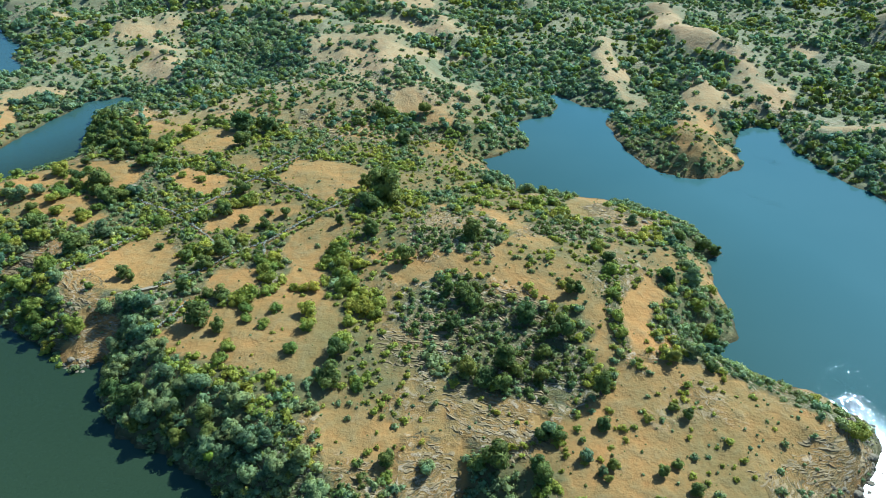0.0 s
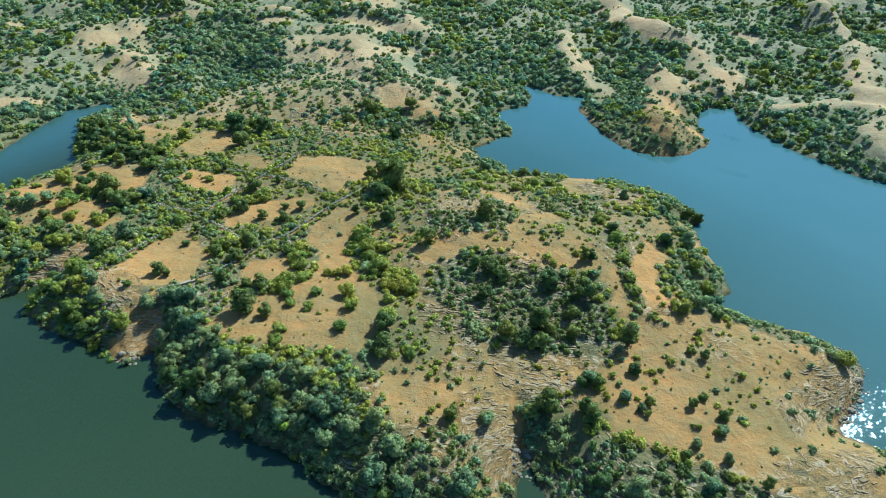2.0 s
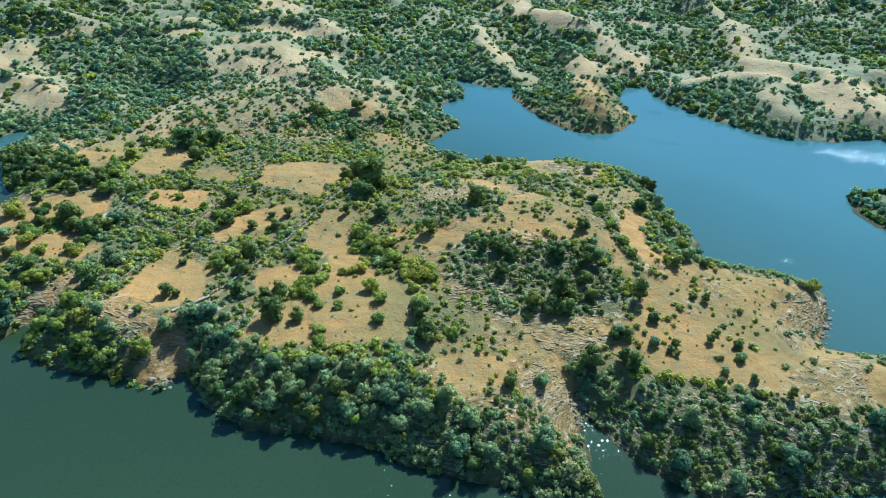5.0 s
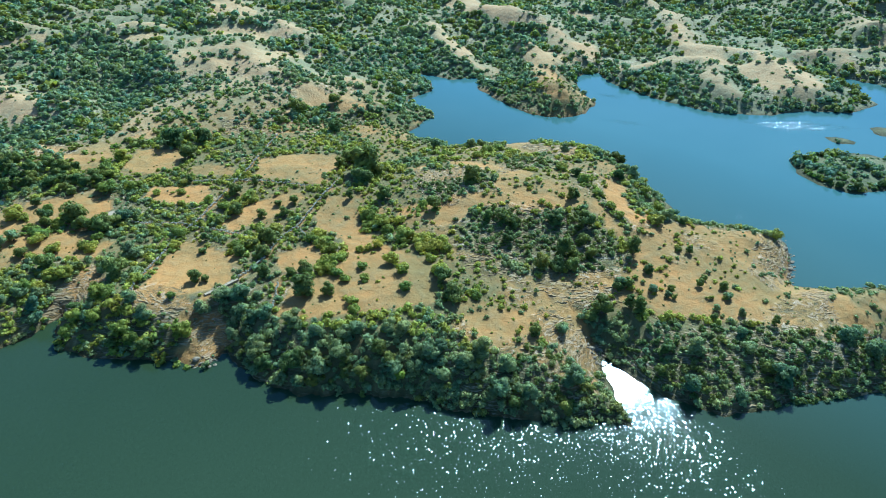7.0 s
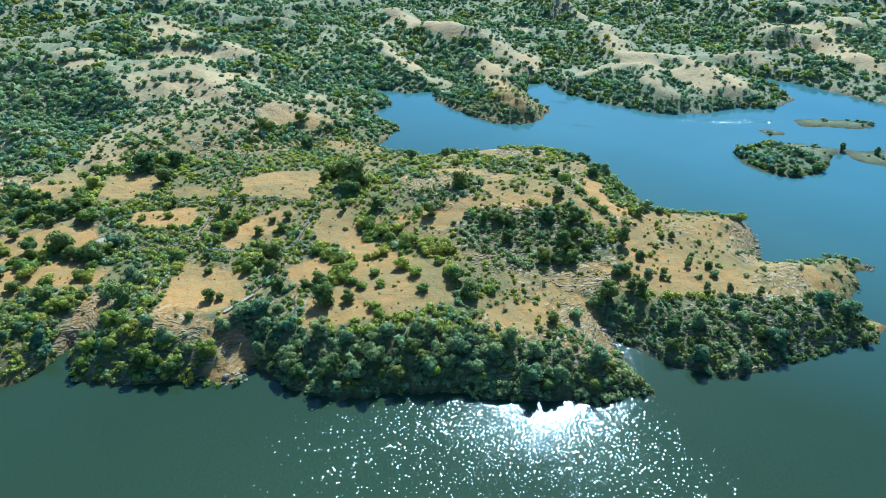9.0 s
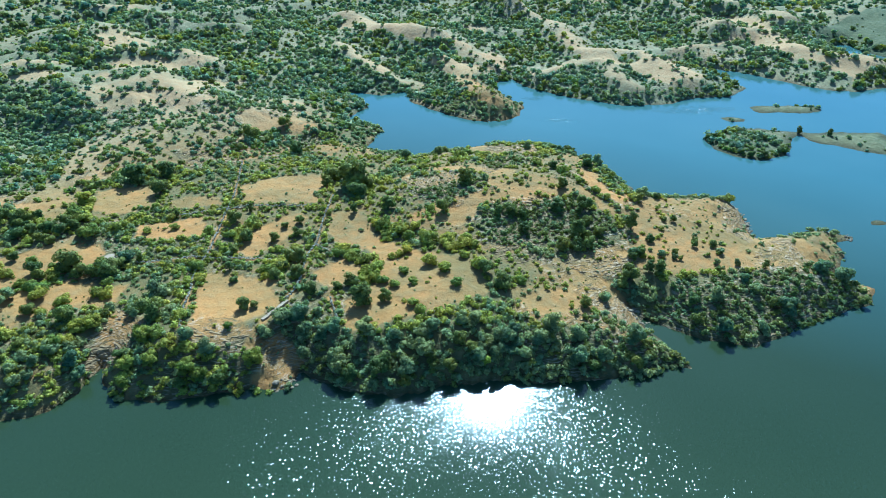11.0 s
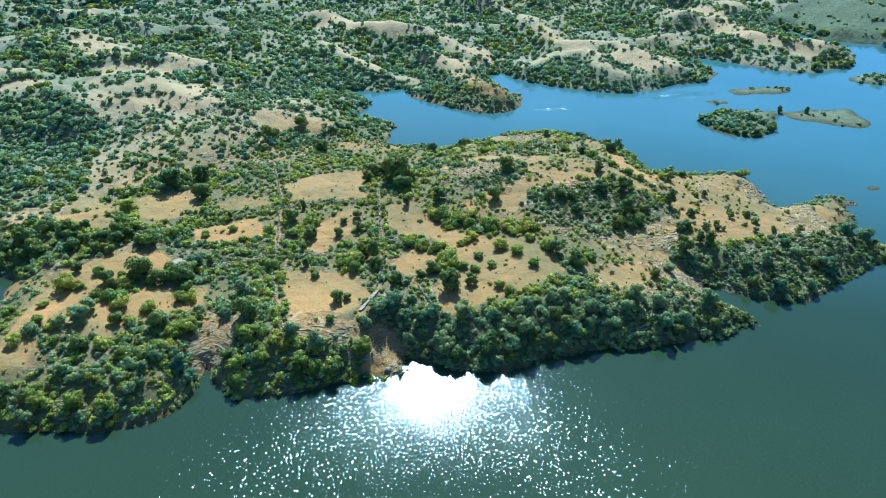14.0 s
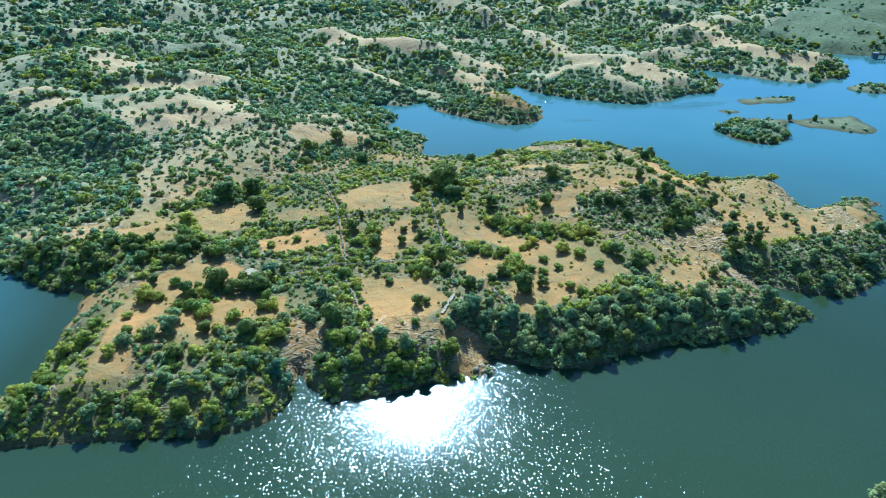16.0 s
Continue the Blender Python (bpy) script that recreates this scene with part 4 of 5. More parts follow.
# bushes and woods of the hills behind and across the bay: gap between plants, from and to how far off, shapes, growth in size
for gap, start, stop, shapes, grow in ((2.6, 0, 340, FAR_SHRUBS, 0.95), (3.5, 340, 520, FARTHEST_SHRUBS, 1.15), (5.0, 520, 790, FARTHEST_SHRUBS, 1.5)):
    x, y, c, d, u, v = sow(-430, 640, -60, 810, gap, 14 + int(gap + 0.1))
    bear, away = np.degrees(np.arctan2(x + 60, y + 10)), np.hypot(x + 60, y + 10)
    on = (u < c * 1.05) & ~((x > -190) & (x < 108) & (y < 232)) & (bear > -48) & (bear < 98) & (away >= start) & (away < stop)
    size = (0.55 + 2.2 * v ** 2.2 + 0.35 * c + 0.6 * (c > 0.88)) * grow
    pick = wave(x, y, 34, 83) + 1.7 * (np.random.default_rng(15).random(len(x)) - 0.5)
    # in the west, more bushes beyond 290 metres take the haze-tinted leaves
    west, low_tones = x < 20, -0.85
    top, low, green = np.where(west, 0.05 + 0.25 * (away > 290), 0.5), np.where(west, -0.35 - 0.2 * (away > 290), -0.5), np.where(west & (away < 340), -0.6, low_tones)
    for sel, stuff, label in ((pick > top, SAGE, "grey-green bushes over the distant hills"), ((pick > low) & (pick <= top), MISTY, "haze-tinted blue-green bushes over the distant hills"), (pick < green, DARK, "dark green bushes in the folds of distant hills"),
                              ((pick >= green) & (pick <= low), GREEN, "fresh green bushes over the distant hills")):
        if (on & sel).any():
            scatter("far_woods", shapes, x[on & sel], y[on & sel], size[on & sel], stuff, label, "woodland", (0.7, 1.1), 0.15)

# ---- single trees and bushes: x, y, radius of the crown ----
BRIGHT_TREES = [
    (-128.3, 188.3, 3.1), (-96.6, 221.4, 2.9),
]
DARK_TREES_A = [
    (-122.8, 194.8, 1.8), (-119.3, 180, 2), (-111.1, 180.3, 3.8), (-109.8, 174.9, 2.4), (-107, 172.8, 2.4), (-125.2, 164.5, 2), (-118.2, 155.4, 3.1), (-135.5, 160.8, 2.4),
    (-129.6, 151.8, 1.6), (-77.5, 227.2, 4.4), (-74.3, 212.9, 3.4), (-100.9, 142.3, 3.7), (-71.2, 159, 1.4), (-78.1, 143.7, 1.3), (-81.8, 129.4, 1.9), (-79.5, 128.4, 1.2),
    (-63.7, 174.7, 2.5), (-65.4, 162.4, 2.2), (-52.2, 162.3, 1.3), (-58.6, 157.2, 1.6), (-47.1, 161.9, 1.7), (-51.9, 155, 1.7), (-18.5, 173.4, 5.6), (-22.4, 165.2, 3.7),
    (-20.4, 149.6, 2.4), (-9.5, 134.3, 2.6), (-54.3, 120.7, 2.3), (-57.1, 111.8, 3.2), (-58.1, 122, 1.5), (-51.5, 108.8, 1.8), (-22.5, 100.2, 2.4), (-23.6, 92.5, 3),
]
DARK_TREES_B = [
    (7.7, 142.7, 2.8), (4.9, 117.7, 2.5), (18.9, 110.3, 2.6), (26.7, 105.1, 2.9), (8.5, 93.1, 2.6), (5, 95.6, 2.2), (7.5, 114.6, 2.1), (2.2, 108.8, 2),
    (10.3, 74.5, 2.8), (6.8, 74.7, 1.9), (-10.1, 74.4, 1.6), (31.4, 82.3, 1.5), (46.3, 86.9, 1), (48.7, 84.7, 1.2), (30.1, 70.5, 0.9), (34.2, 60.4, 1),
    (45.4, 68.5, 1.3), (43.6, 73.8, 1.1), (40.2, 71.8, 1.2), (49.8, 99.6, 2), (57.9, 97.3, 1.3), (31.6, 73.4, 1.1), (22.2, 79.6, 1.8), (12.5, 91.6, 2.1),
    (15.6, 95.4, 2), (21, 94.2, 1.8), (22, 99.9, 1.9), (19.1, 79.7, 1.5), (42.7, 132.8, 1.9), (56.7, 127.3, 2.3), (69.3, 154.6, 2), (76.4, 152.9, 2.3),
]
DARK_TREES_C = [
    (79.6, 152.4, 1.9), (-20.8, 184.7, 3.2), (-119.5, 182.5, 2.5), (-103.8, 170, 3.1), (-100.4, 172.7, 2.7), (-66.9, 225.3, 3.5), (-8, 245.8, 3), (-25.2, 242.9, 3.9),
    (-15.5, 221.1, 2.8),
]
DARK_TREES_D = [(-64.7, 141.3, 2.3), (-62.9, 134.8, 2.2), (-68.6, 138.0, 1.9), (-60.8, 143.5, 2.2), (-65.0, 124.5, 1.9), (-17.7, 181.2, 2.6), (-25.5, 180.8, 2.2), (-15.2, 168.5, 2.3)]
DARK_TREES = DARK_TREES_A + DARK_TREES_B + DARK_TREES_C + DARK_TREES_D
GREEN_BUSHES_A = [
    (-135.5, 184.3, 1.5), (-138.9, 177.5, 1.6), (-124, 179.2, 1.5), (-122.5, 176.1, 2.2), (-116.4, 177.7, 2), (-103.5, 179.2, 1.4), (-121.5, 170.3, 2.4), (-117.2, 163.8, 2.2),
    (-109.1, 161.9, 1.9), (-119.2, 188.8, 1.9), (-115, 184.2, 1.2), (-122.9, 162.2, 1.6), (-146, 173.1, 1.9), (-138.3, 172.8, 1.3), (-139.2, 167.1, 1.5), (-131.7, 158.3, 2.1),
    (-127.6, 157.4, 1.2), (-126.3, 149.7, 1.5), (-117.5, 149.2, 1.8), (-120.3, 146.7, 1.8), (-115.1, 150.1, 1.2), (-79.4, 202.5, 1.6), (-101.9, 213.8, 2.4), (-101.7, 207.4, 2.7),
    (-101.8, 194.7, 3.3), (-93.8, 194.6, 2.6), (-87.2, 187.4, 1.5), (-71.9, 175.2, 1.7), (-79.7, 184, 1.5), (-103.1, 133.3, 2), (-96.4, 136.2, 2), (-85.2, 150.4, 2),
]
GREEN_BUSHES_B = [
    (-88.4, 124.5, 1.2), (-59.6, 169.5, 3), (-68, 168.2, 2.2), (-60.3, 151.1, 1.4), (-56.4, 147.4, 2.1), (-65.3, 141.6, 2.7), (-69.1, 142.4, 2.2), (-83.2, 157.4, 2.4),
    (-28.8, 141, 2.9), (-26.5, 135.7, 2.9), (-21.3, 133.5, 1.9), (-23.2, 125.5, 3), (-20.3, 119.8, 2.7), (-15.5, 116.3, 2.3), (-45.2, 138.1, 2), (-45.5, 133.4, 2.3),
    (-44.4, 128.7, 2.1), (-34.9, 124.5, 1.5), (-32, 124.3, 1.6), (-37.3, 125, 1.4), (-39.6, 115.9, 1.6), (-45.8, 112.1, 1.5), (-41.2, 109.8, 1.5), (-31.7, 114.1, 2.3),
    (-30.7, 108.8, 2.1), (-21.5, 110.5, 1.9), (-47.9, 122.1, 2.6), (-47.6, 119.6, 2.4), (-47.2, 102.1, 1.6), (-47.7, 98.2, 1.8), (-33.1, 100.8, 1.7), (-22.2, 103.6, 2.6),
]
GREEN_BUSHES_C = [
    (-17.4, 91.2, 1.5), (40.5, 54.5, 1.2), (82.1, 83, 2.4), (79.7, 94.3, 1.4), (41.2, 139, 2.1), (41.8, 127.5, 2.2), (40.5, 118.1, 1.8), (39.9, 110.4, 1.7),
    (39.9, 105.7, 1.4), (-11.3, 138, 1.5), (62.9, 120.8, 2.3), (65.2, 115.5, 2.3), (69, 128.7, 1.7), (28, 168, 2.3), (33.9, 169.7, 2), (21.5, 164, 1.7),
    (36.5, 161.2, 1.5), (-120.5, 173.3, 2.8), (-107.3, 160.2, 2.1), (-125.9, 186.2, 1.9), (-105.3, 165.4, 1.9),
]
GREEN_BUSHES_D = [
    (-29.3, 144.1, 1.9), (-30.9, 137.1, 1.8), (-26.6, 130.5, 2.3), (-24.7, 123.1, 2.0), (-21.4, 117.0, 2.2), (-18.2, 114.9, 2.4), (-15.8, 112.9, 1.9),
    (-48.2, 136.7, 2.0), (-46.8, 132.5, 2.1), (-43.4, 123.4, 1.9), (-47.0, 116.0, 1.8), (-50.6, 119.6, 2.0),
]
GREEN_BUSHES = GREEN_BUSHES_A + GREEN_BUSHES_B + GREEN_BUSHES_C + GREEN_BUSHES_D
GREY_TREES = [
    (-141.8, 174.3, 2.2), (-135.9, 171.8, 2.4), (-131.3, 171, 2.9), (-127.8, 174.1, 2.3), (-96.8, 150.5, 3), (-2.6, 73.5, 1.9), (20.6, 80.9, 1.9), (29.4, 72, 1.1),
    (37, 62.4, 1.2), (41.4, 58.3, 1.3), (43.6, 65, 1.5), (35.6, 53.1, 1.7), (28.5, 55.4, 1), (26.9, 74.9, 1.6), (55.2, 157, 2), (-97.4, 174.7, 2.7),
]
TALL_TREES = [
    (-94.6, 172.1, 1.6), (-75.9, 191.7, 1.2), (-76.6, 150.4, 1.5), (-56.2, 178.4, 1.4), (-59.6, 140.1, 2.9), (-30.1, 155.9, 1.8), (30.1, 117.9, 2), (12.9, 97, 3.5),
    (32.6, 90.2, 2.7), (18.5, 70.1, 2.5), (17.3, 72.8, 2.1), (45.6, 51.8, 1.5), (1.6, 119.8, 2.1), (31.9, 118.1, 1.8),
]


def tube(points, radii, sides=6):
    """A tapered limb along points."""
    vs, fs = [], []
    for (px, py, pz), r in zip(points, radii):
        for k in range(sides):
            a = math.tau * k / sides
            vs.append((px + r * math.cos(a), py + r * math.sin(a), pz))
    for i in range(len(points) - 1):
        for k in range(sides):
            a, b = i * sides + k, i * sides + (k + 1) % sides
            fs += [(a, b, b + sides), (a, b + sides, a + sides)]
    return np.array(vs), np.array(fs)


def joined(pieces):
    vs, fs, n = [], [], 0
    for v, f in pieces:
        vs.append(v)
        fs.append(f + n)
        n += len(v)
    return np.concatenate(vs), np.concatenate(fs)


def tree_form(kind, rnd):
    """Trunk and crown of a plant whose crown is 1 in radius; it stands on z = 0."""
    if kind == "bush":
        low, high, n, spread, fill, base = 0.12, 0.78, 9, 0.55, 800, 0.52
    elif kind == "tall":
        low, high, n, spread, fill, base = 0.3, 2.1, 9, 0.40, 1150, 0.55
    else:
        low, high, n, spread, fill, base = 0.15, 1.25, 11, 0.52, 1350, 0.52
    lobes = [(0, 0, (low + high) / 2, base * 1.1)]
    for k in range(n):
        a = k * 2.4 + rnd.random()
        q, h = spread * (0.55 + 0.6 * rnd.random()), low + (high - low) * ((k + 0.5) / n if kind == "tall" else rnd.random())
        lobes.append((q * math.cos(a), q * math.sin(a), h, base * (0.55 + 0.45 * rnd.random())))
    limbs = []
    top = (low + high) / 2
    stem = (tube([(0, 0, -0.15), (0.03, 0.02, low * 0.5), (0.0, 0.05, top)], [0.10, 0.075, 0.03] if kind != "bush" else [0.07, 0.05, 0.02]))
    for x1, y1, z1, _q in lobes[1:5]:
        limbs.append(tube([(0, 0, low * 0.35), (x1 * 0.5, y1 * 0.5, (low * 0.35 + z1) / 2 + 0.05), (x1, y1, z1)], [0.05, 0.035, 0.012], 5))
    return stem, limbs, leaf_cloud(lobes, 1, fill, 0.088, rnd, 0.82)


def plant_meshes(kind, material, count, seed):
    out = []
    for k in range(count):
        trunk, limbs, crown = tree_form(kind, np.random.default_rng(seed + k))
        out.append((mesh_from("trunk", *trunk, BARK, True), [mesh_from("limb", *limb, BARK, True) for limb in limbs], mesh_from("crown", crown[0], crown[1], material, True, crown[2])))
    return out


def plant(name, x, y, r, meshes, k, label, category, group):
    """One tree or bush as a thing of its own with trunk and crown."""
    root = tagged(new(name), label, category, group)
    root.empty_display_size = 0.3
    z = float(height(np.array([x]), np.array([y]))[0])
    turn = (k * 137.5) % 360
    root.matrix_world = pose(x, y, z - 0.1 * r, 0, 0, turn) @ Matrix.Diagonal((r, r, r * (0.9 + 0.25 * ((k * 0.618) % 1)), 1))
    trunk, limbs, crown = meshes[k % len(meshes)]
    stem = new("stem" if name == "bush" else "trunk", trunk)
    leaves = new("crown", crown)
    stem.parent = leaves.parent = root
    for limb in limbs:
        new("limb", limb).parent = stem
    return root


BUSH_FORMS = plant_meshes("bush", GREEN, 6, 100)
DARK_FORMS = plant_meshes("round", DARK, 5, 200)
GREY_FORMS = plant_meshes("round", SAGE, 5, 300)
TALL_FORMS = plant_meshes("tall", DARK, 3, 400)
BRIGHT_FORMS = plant_meshes("round", GREEN, 2, 500)
LIME_FORMS = plant_meshes("round", LIME, 1, 600)
for k, (px, py, pr) in enumerate(GREEN_BUSHES):
    plant("bush", px, py, pr * 1.15, BUSH_FORMS, k, "rounded fresh-green bush standing on dry grass", "bush", "bushes of the fields")
for k, (px, py, pr) in enumerate(DARK_TREES):
    plant("tree", px, py, pr * 1.1, DARK_FORMS, k, "dark green broad-crowned tree on a dry slope", "tree", "trees of the peninsula")
for k, (px, py, pr) in enumerate(GREY_TREES):
    plant("tree", px, py, pr, GREY_FORMS, k, "grey-green feathery thorn tree on a dry slope", "tree", "trees of the peninsula")
for k, (px, py, pr) in enumerate(TALL_TREES):
    plant("tree", px, py, pr * 0.9, TALL_FORMS, k, "slender tall dark green tree beside the fields", "tree", "trees of the peninsula")
for k, (px, py, pr) in enumerate(BRIGHT_TREES):
    plant("tree", px, py, pr, BRIGHT_FORMS, k, "bright green leafy tree on the dry hill", "tree", "trees of the peninsula")
plant("tree", -44.6, 77.1, 1.4, LIME_FORMS, 1, "small yellow-green tree at the water's edge", "tree", "trees of the peninsula")

# wood along the near shore
x, y, c, d, u, v = sow(-185, 66, 24, 186, 4.6, 21)
on = (d > 1.2) & (d < 14) & (u < np.where((x > 4) | ((x > -20) & (y < 66)), 0.22, 0.8) * c) & (c > 0.7)
for k, (px, py, pv) in enumerate(zip(x[on], y[on], v[on])):
    grey = wave(px, py, 18, 91) + pv > 0.12
    if px < -84 and pv > 0.55:
        plant("tree", float(px), float(py), 1.3 + 1.2 * float(pv), BRIGHT_FORMS, k, "light green leafy tree on the sunny bank", "tree", "trees of the shore")
        continue
    plant("tree", float(px), float(py), 1.5 + 1.6 * float(pv), GREY_FORMS if grey else DARK_FORMS, k,
          "grey-green spreading tree on the wooded bank" if grey else "dark green leafy tree on the wooded bank", "tree", "trees of the shore")
for k, (px, py, pr) in enumerate([(-63.9, 19.8, 3.3), (-44, 4.5, 1.3), (-40, 2.6, 1.2), (-27, -3.6, 1.4)]):
    plant("tree", px, py, pr, GREY_FORMS, k, "light green small tree on the opposite bank", "tree", "trees of the opposite bank")


# the wood behind the creek
x, y, c, d, u, v = sow(-150, -94, 192, 252, 3.6, 25)
on = inside(x, y, WEST_WOOD) & (d > 1.5) & (u < 0.6)
for k, (px, py, pv) in enumerate(zip(x[on], y[on], v[on])):
    plant("tree", float(px), float(py), 1.4 + 1.5 * float(pv), DARK_FORMS, k, "dark green leafy tree crowding the creek wood", "tree", "trees of the creek wood")

# dark grove on the end of the long island
x, y, c, d, u, v = sow(134, 170, 93, 128, 4.0, 23)
on = (d > 0.8) & (x < 162) & ((d < 3.2) | (u < 0.14))
for k, (px, py, pv) in enumerate(zip(x[on], y[on], v[on])):
    plant("tree", float(px), float(py), 1.1 + 0.9 * float(pv), DARK_FORMS, k, "dark green tree crowding the low island's end", "tree", "trees of the island")


# ---- dry-stone field walls ----
def field_wall(line, seed):
    r, pieces = np.random.default_rng(seed), []
    v0, f0 = ICO[1]
    for (x0, y0), (x1, y1) in zip(line, line[1:]):
        n = int(math.hypot(x1 - x0, y1 - y0) / 0.22)
        k = (np.arange(n) + r.random(n)) / n
        off = 0.13 * r.standard_normal(n)
        ux, uy = (x1 - x0) / math.hypot(x1 - x0, y1 - y0), (y1 - y0) / math.hypot(x1 - x0, y1 - y0)
        px, py = x0 + (x1 - x0) * k - uy * off, y0 + (y1 - y0) * k + ux * off
        px, py = px + 0.8 * wave(px, py, 14, 95), py + 0.8 * wave(px, py, 14, 96)
        pz = height(px, py) + 0.1 + 0.75 * r.random(n) * (1 - np.minimum(np.abs(off) / 0.7, 1))
        for qx, qy, qz in zip(px, py, pz):
            s = (0.13 + 0.15 * r.random(3)) * np.array([1.2, 1.2, 0.8])
            pieces.append((v0 * s * (0.85 + 0.3 * r.random((len(v0), 1))) + np.array([qx, qy, qz]), f0))
    return joined(pieces)


for k, line in enumerate(WALLS[:7]):
    tagged(new("field_wall", mesh_from("field_wall", *field_wall(line, 40 + k), WALL_STONE)), "tumbled dry-stone wall between the dry fields", "wall", "field walls")


# ---- ledges of bedded rock ----
def ledge_rocks(polys, thick, seed):
    """Low broken lips of rock that follow the slope, each a short bent ridge with a sloping back and a steep front."""
    r = np.random.default_rng(seed)
    px, py = [], []
    for poly in polys:
        q = np.array(poly, float)
        lo, hi = q.min(0) - 2, q.max(0) + 2
        n = int(thick * (hi[0] - lo[0]) * (hi[1] - lo[1]))
        x, y = lo[0] + (hi[0] - lo[0]) * r.random(n), lo[1] + (hi[1] - lo[1]) * r.random(n)
        keep = inside(x + 2.5 * wave(x, y, 9, 151), y + 2.5 * wave(x, y, 9, 152), poly) & (wave(x, y, 6, 153) > -0.45)
        px.append(x[keep])
        py.append(y[keep])
    px, py = np.concatenate(px), np.concatenate(py)
    keep = shore_distance(px, py) > 0.6
    px, py = px[keep], py[keep]
    gx = (height(px + 4, py) - height(px - 4, py)) / 8 + 0.05
    gy = (height(px, py + 4) - height(px, py - 4)) / 8 + 0.06
    turn = np.arctan2(gy, gx) + 0.16 * r.standard_normal(len(px)) + 0.35 * wave(px, py, 16, 154)
    ux, uy = np.cos(turn), np.sin(turn)
    span, lip, deep = 0.7 + 2.8 * r.random(len(px)) ** 1.6, 0.05 + 0.24 * r.random(len(px)) ** 2, 0.28 + 0.5 * r.random(len(px))
    bend = 0.12 * r.standard_normal(len(px))
    k = np.linspace(-0.5, 0.5, 6)
    s = span[:, None] * k
    side = bend[:, None] * s ** 2 + 0.09 * r.standard_normal(s.shape)
    cx, cy = px[:, None] + uy[:, None] * s + ux[:, None] * side, py[:, None] - ux[:, None] * s + uy[:, None] * side
    bx, by = cx + ux[:, None] * deep[:, None], cy + uy[:, None] * deep[:, None]
    fx, fy = cx - 0.12 * ux[:, None], cy - 0.12 * uy[:, None]
    rise = lip[:, None] * (1 - (2 * k) ** 4) * (0.55 + 0.6 * r.random(s.shape))
    back = np.stack([bx, by, height(bx, by) - 0.06], -1)
    crown = np.stack([cx, cy, height(cx, cy) + rise], -1)
    foot = np.stack([fx, fy, height(fx, fy) - 0.15], -1)
    v = np.stack([back, crown, foot], 2).reshape(-1, 3)
    one = []
    for j in range(5):
        for row in (0, 1):
            a, b, c, e = 3 * j + row, 3 * j + row + 1, 3 * j + row + 4, 3 * j + row + 3
            one += [(a, b, c), (a, c, e)]
    f = (np.array(one)[None] + 18 * np.arange(len(px))[:, None, None]).reshape(-1, 3)
    return v, f


rest = []
for k, poly in enumerate(BEDS):
    v, f = ledge_rocks([poly], 0.75, 161 + k)
    n = len(v) // 18
    wide = np.argsort(-np.linalg.norm(v[15::18] - v[0::18], axis=1))
    outcrop = tagged(new("rock_outcrop"), "outcrop of pale tilted rock beds on a dry slope", "outcrop", "outcrops of the peninsula")
    outcrop.location = v.mean(0)
    for j in wide[:18]:
        ledge = new("ledge", mesh_from("ledge", v[18 * j:18 * j + 18] - v.mean(0), f[:20], BEDROCK))
        ledge.parent = outcrop
    rest += [(v[18 * j:18 * j + 18], f[:20]) for j in wide[18:]]
tagged(new("rock_ledges", mesh_from("rock_ledges", *joined(rest), BEDROCK)), "broken lips of pale bedded rock along the slopes", "rocks", kind="stuff")
tagged(new("rock_ledges", mesh_from("rock_ledges", *ledge_rocks(LEDGES, 0.25, 191), BEDROCK)), "low stepped ledges of pale rock under scrub", "rocks", kind="stuff")


# ---- small things ----
def box(x0, y0, z0, x1, y1, z1):
    v = np.array([(x, y, z) for z in (z0, z1) for x, y in ((x0, y0), (x1, y0), (x1, y1), (x0, y1))], float)
    f = np.array([(0, 3, 2), (0, 2, 1), (4, 5, 6), (4, 6, 7), (0, 1, 5), (0, 5, 4), (1, 2, 6), (1, 6, 5), (2, 3, 7), (2, 7, 6), (3, 0, 4), (3, 4, 7)])
    return v, f


def stone_path(start, end, wide):
    """A straight causeway of flat slabs, one piece after another."""
    r, pieces = np.random.default_rng(61), []
    v0, f0 = box(-0.5, -0.5, -0.5, 0.5, 0.5, 0.5)
    n = 9
    span = math.hypot(end[0] - start[0], end[1] - start[1])
    ux, uy = (end[0] - start[0]) / span, (end[1] - start[1]) / span
    root = tagged(new("stone_path"), "straight causeway of pale flat slabs beside the field", "path")
    for k in range(n):
        cx, cy = start[0] + ux * span * (k + 0.5) / n, start[1] + uy * span * (k + 0.5) / n
        me = mesh_from("slab", v0 * np.array([span / n * 0.95, wide * (0.85 + 0.3 * r.random()), 0.9]), f0, PALE_EARTH)
        slab = new("slab", me)
        slab.matrix_world = pose(cx, cy, float(height(np.array([cx]), np.array([cy]))[0]), 3 * r.random(), 3 * r.random(), math.degrees(math.atan2(uy, ux)))
        slab.parent = root
    return root


for k, (px, py, pr) in enumerate([(184, 101, 1.8), (192.3, 90.4, 1.6)]):
    plant("tree", px, py, pr, TALL_FORMS, k, "lone dark tree on the low island", "tree", "trees of the island")


def boulder(rnd, r):
    v, f = ICO[2]
    lumps = 0.78 + 0.3 * rnd.random((len(v), 1))
    return v * lumps * r * np.array([1.2, 0.95, 0.7]), f


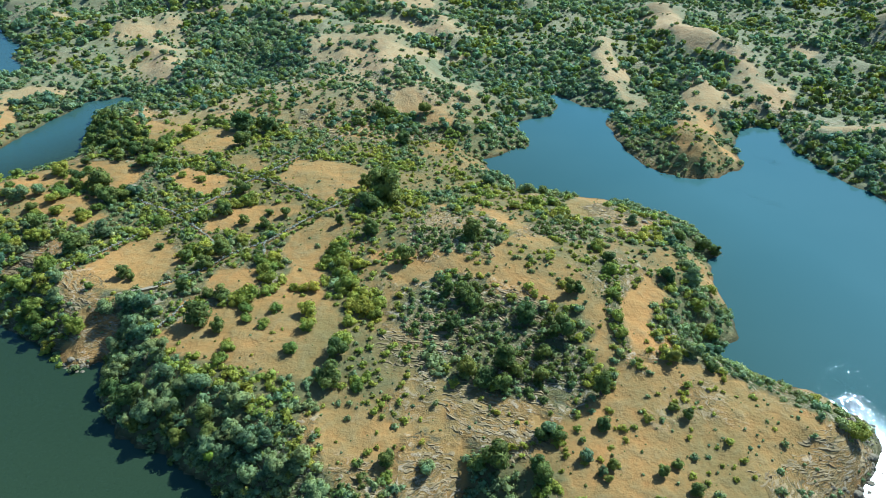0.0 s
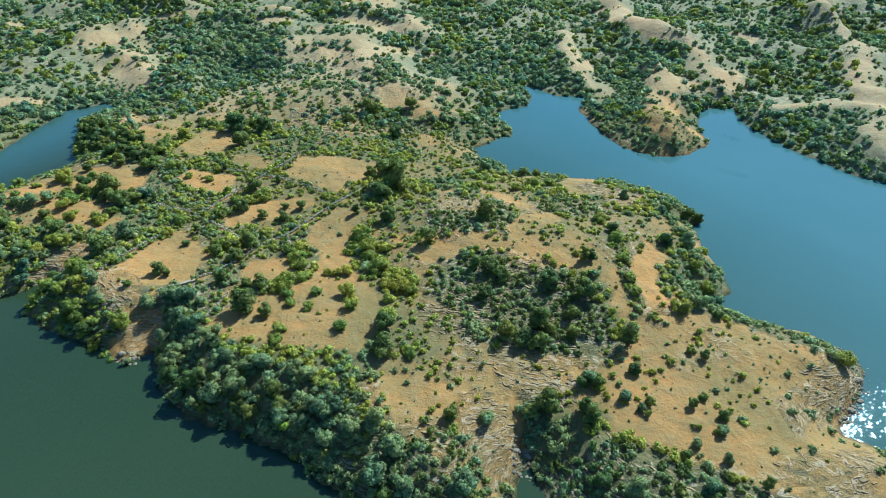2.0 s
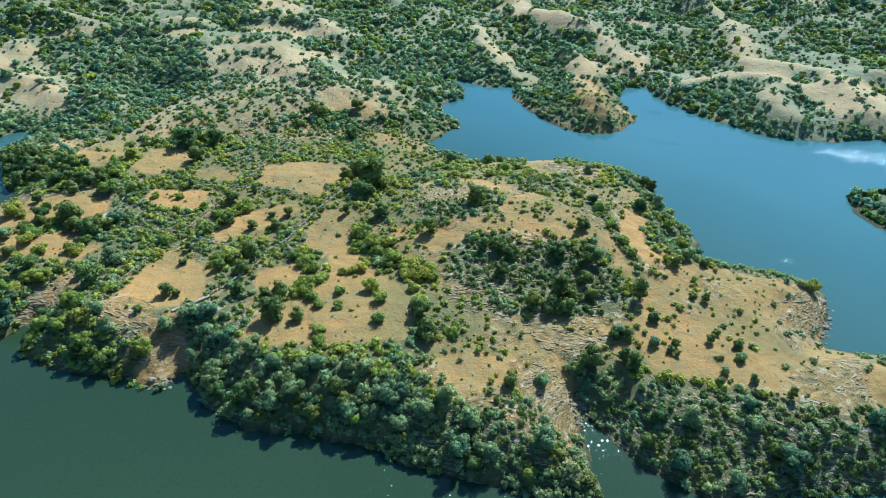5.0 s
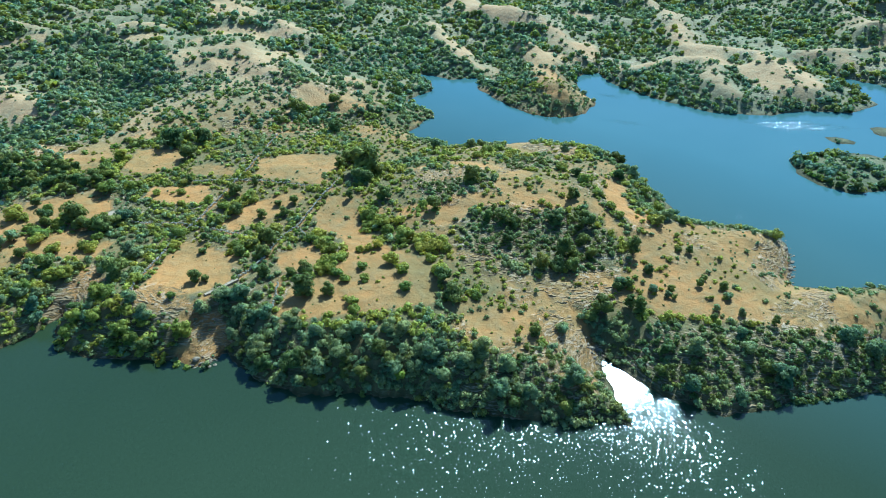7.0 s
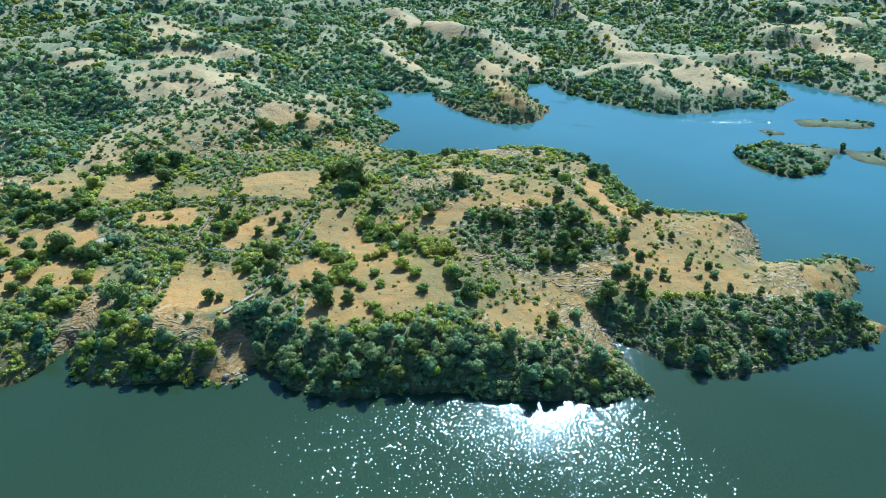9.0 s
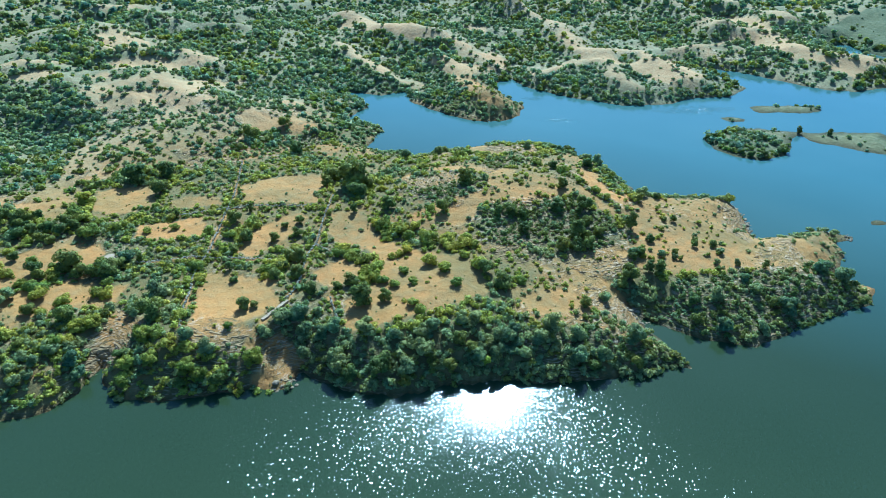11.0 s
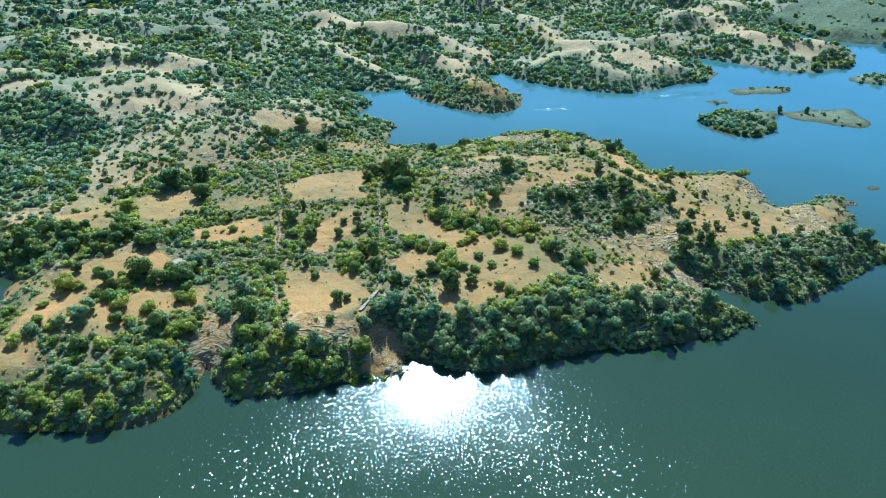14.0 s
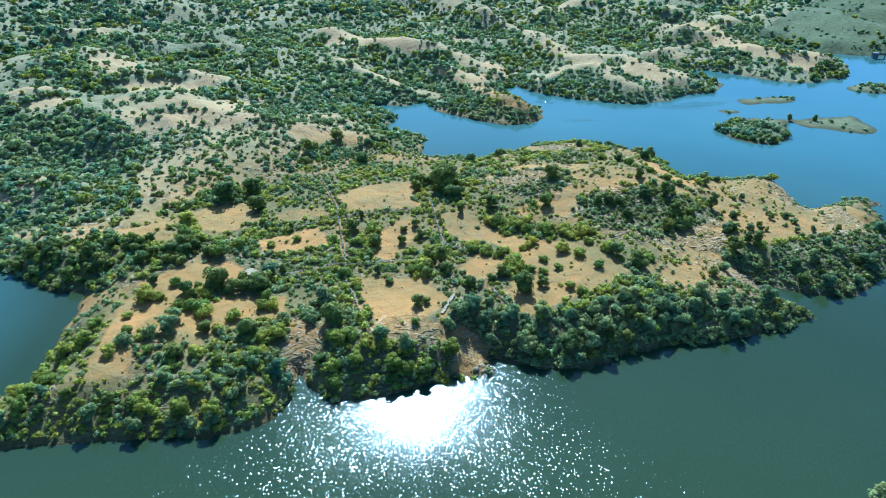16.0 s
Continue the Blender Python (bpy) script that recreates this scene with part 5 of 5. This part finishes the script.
def rubble(places, count, spread, seed):
    """Loose rocks around places on the shore, joined."""
    r, pieces = np.random.default_rng(seed), []
    for cx, cy in places:
        px, py = cx + spread * r.standard_normal(count), cy + spread * r.standard_normal(count)
        for qx, qy, qz in zip(px, py, height(px, py)):
            if qz > -0.5:
                v, f = ICO[1]
                v = v * (0.2 + 0.4 * r.random() ** 2) * (0.75 + 0.4 * r.random((len(v), 1))) * np.array([1.2, 1.0, 0.65])
                pieces.append((v + np.array([qx, qy, max(qz, -0.05) + 0.02]), f))
    return joined(pieces)


tagged(new("shore_rubble", mesh_from("shore_rubble", *rubble([(84, 79), (80, 73), (76, 71), (86, 84), (88, 88)], 30, 1.6, 71), STONE)),
       "pale broken rocks along the cape's waterline", "rocks", kind="stuff")
tagged(new("shore_rubble", mesh_from("shore_rubble", *rubble([(3.9, 66.9), (3, 65), (-87, 104.5), (-83, 104), (-114, 139), (97, 46), (80, 153)], 16, 1.3, 72), STONE)),
       "pale broken rocks at the head of the small inlet", "rocks", kind="stuff")
_k = np.random.default_rng(73)
for px, py, pr in [(4.6, 67.2, 0.9), (2.9, 67.8, 0.6), (85.5, 80.5, 0.9), (82.5, 75.2, 0.8), (78.5, 72.6, 1.0), (-86, 106, 0.8), (14, 152, 0.9), (11, 154, 0.7), (60, 160, 0.9)]:
    rock = tagged(new("boulder", mesh_from("boulder", *boulder(_k, pr), STONE)), "pale weathered boulder on the bank", "boulder", "boulders")
    rock.location = (px, py, float(height(np.array([px]), np.array([py]))[0]) + 0.15)


def threshing_floor(cx, cy, r):
    """A low round platform of beaten earth."""
    bm = bmesh.new()
    bmesh.ops.create_cone(bm, cap_ends=True, segments=26, radius1=r * 1.08, radius2=r, depth=0.5)
    ob = new("threshing_floor", bpy.data.meshes.new("threshing_floor"))
    bm.to_mesh(ob.data)
    bm.free()
    ob.data.materials.append(PALE_EARTH)
    ring = height(cx + r * np.cos(np.linspace(0, 6.28, 12)), cy + r * np.sin(np.linspace(0, 6.28, 12)))
    ob.location = (cx, cy, float(ring.max()) - 0.12)
    return tagged(ob, "round platform of pale beaten earth among bushes", "threshing floor")


threshing_floor(-100.8, 179.0, 1.9)
stone_path((-71.5, 125.2), (-80.5, 122), 0.9)


# water intake tower off the far shore, with its footbridge
tower = tagged(new("intake_tower"), "small dark concrete intake tower standing in the lake", "tower")
tower.matrix_world = pose(387.0, 93.5, 0, 0, 0, -52)
for part_name, shape in (("shaft", box(-1.7, -1.7, -3.5, 1.7, 1.7, 3.6)), ("roof", box(-2.1, -2.1, 3.6, 2.1, 2.1, 4.0)), ("deck", box(1.7, -0.7, 2.6, 17, 0.7, 2.9)),
                         ("railing", box(1.7, -0.7, 2.9, 17, -0.62, 3.8)), ("pier", box(7, -0.35, -3.5, 7.6, 0.35, 2.6)), ("pier", box(13, -0.35, -3.5, 13.6, 0.35, 2.6))):
    new(part_name, mesh_from(part_name, *shape, CONCRETE)).parent = tower
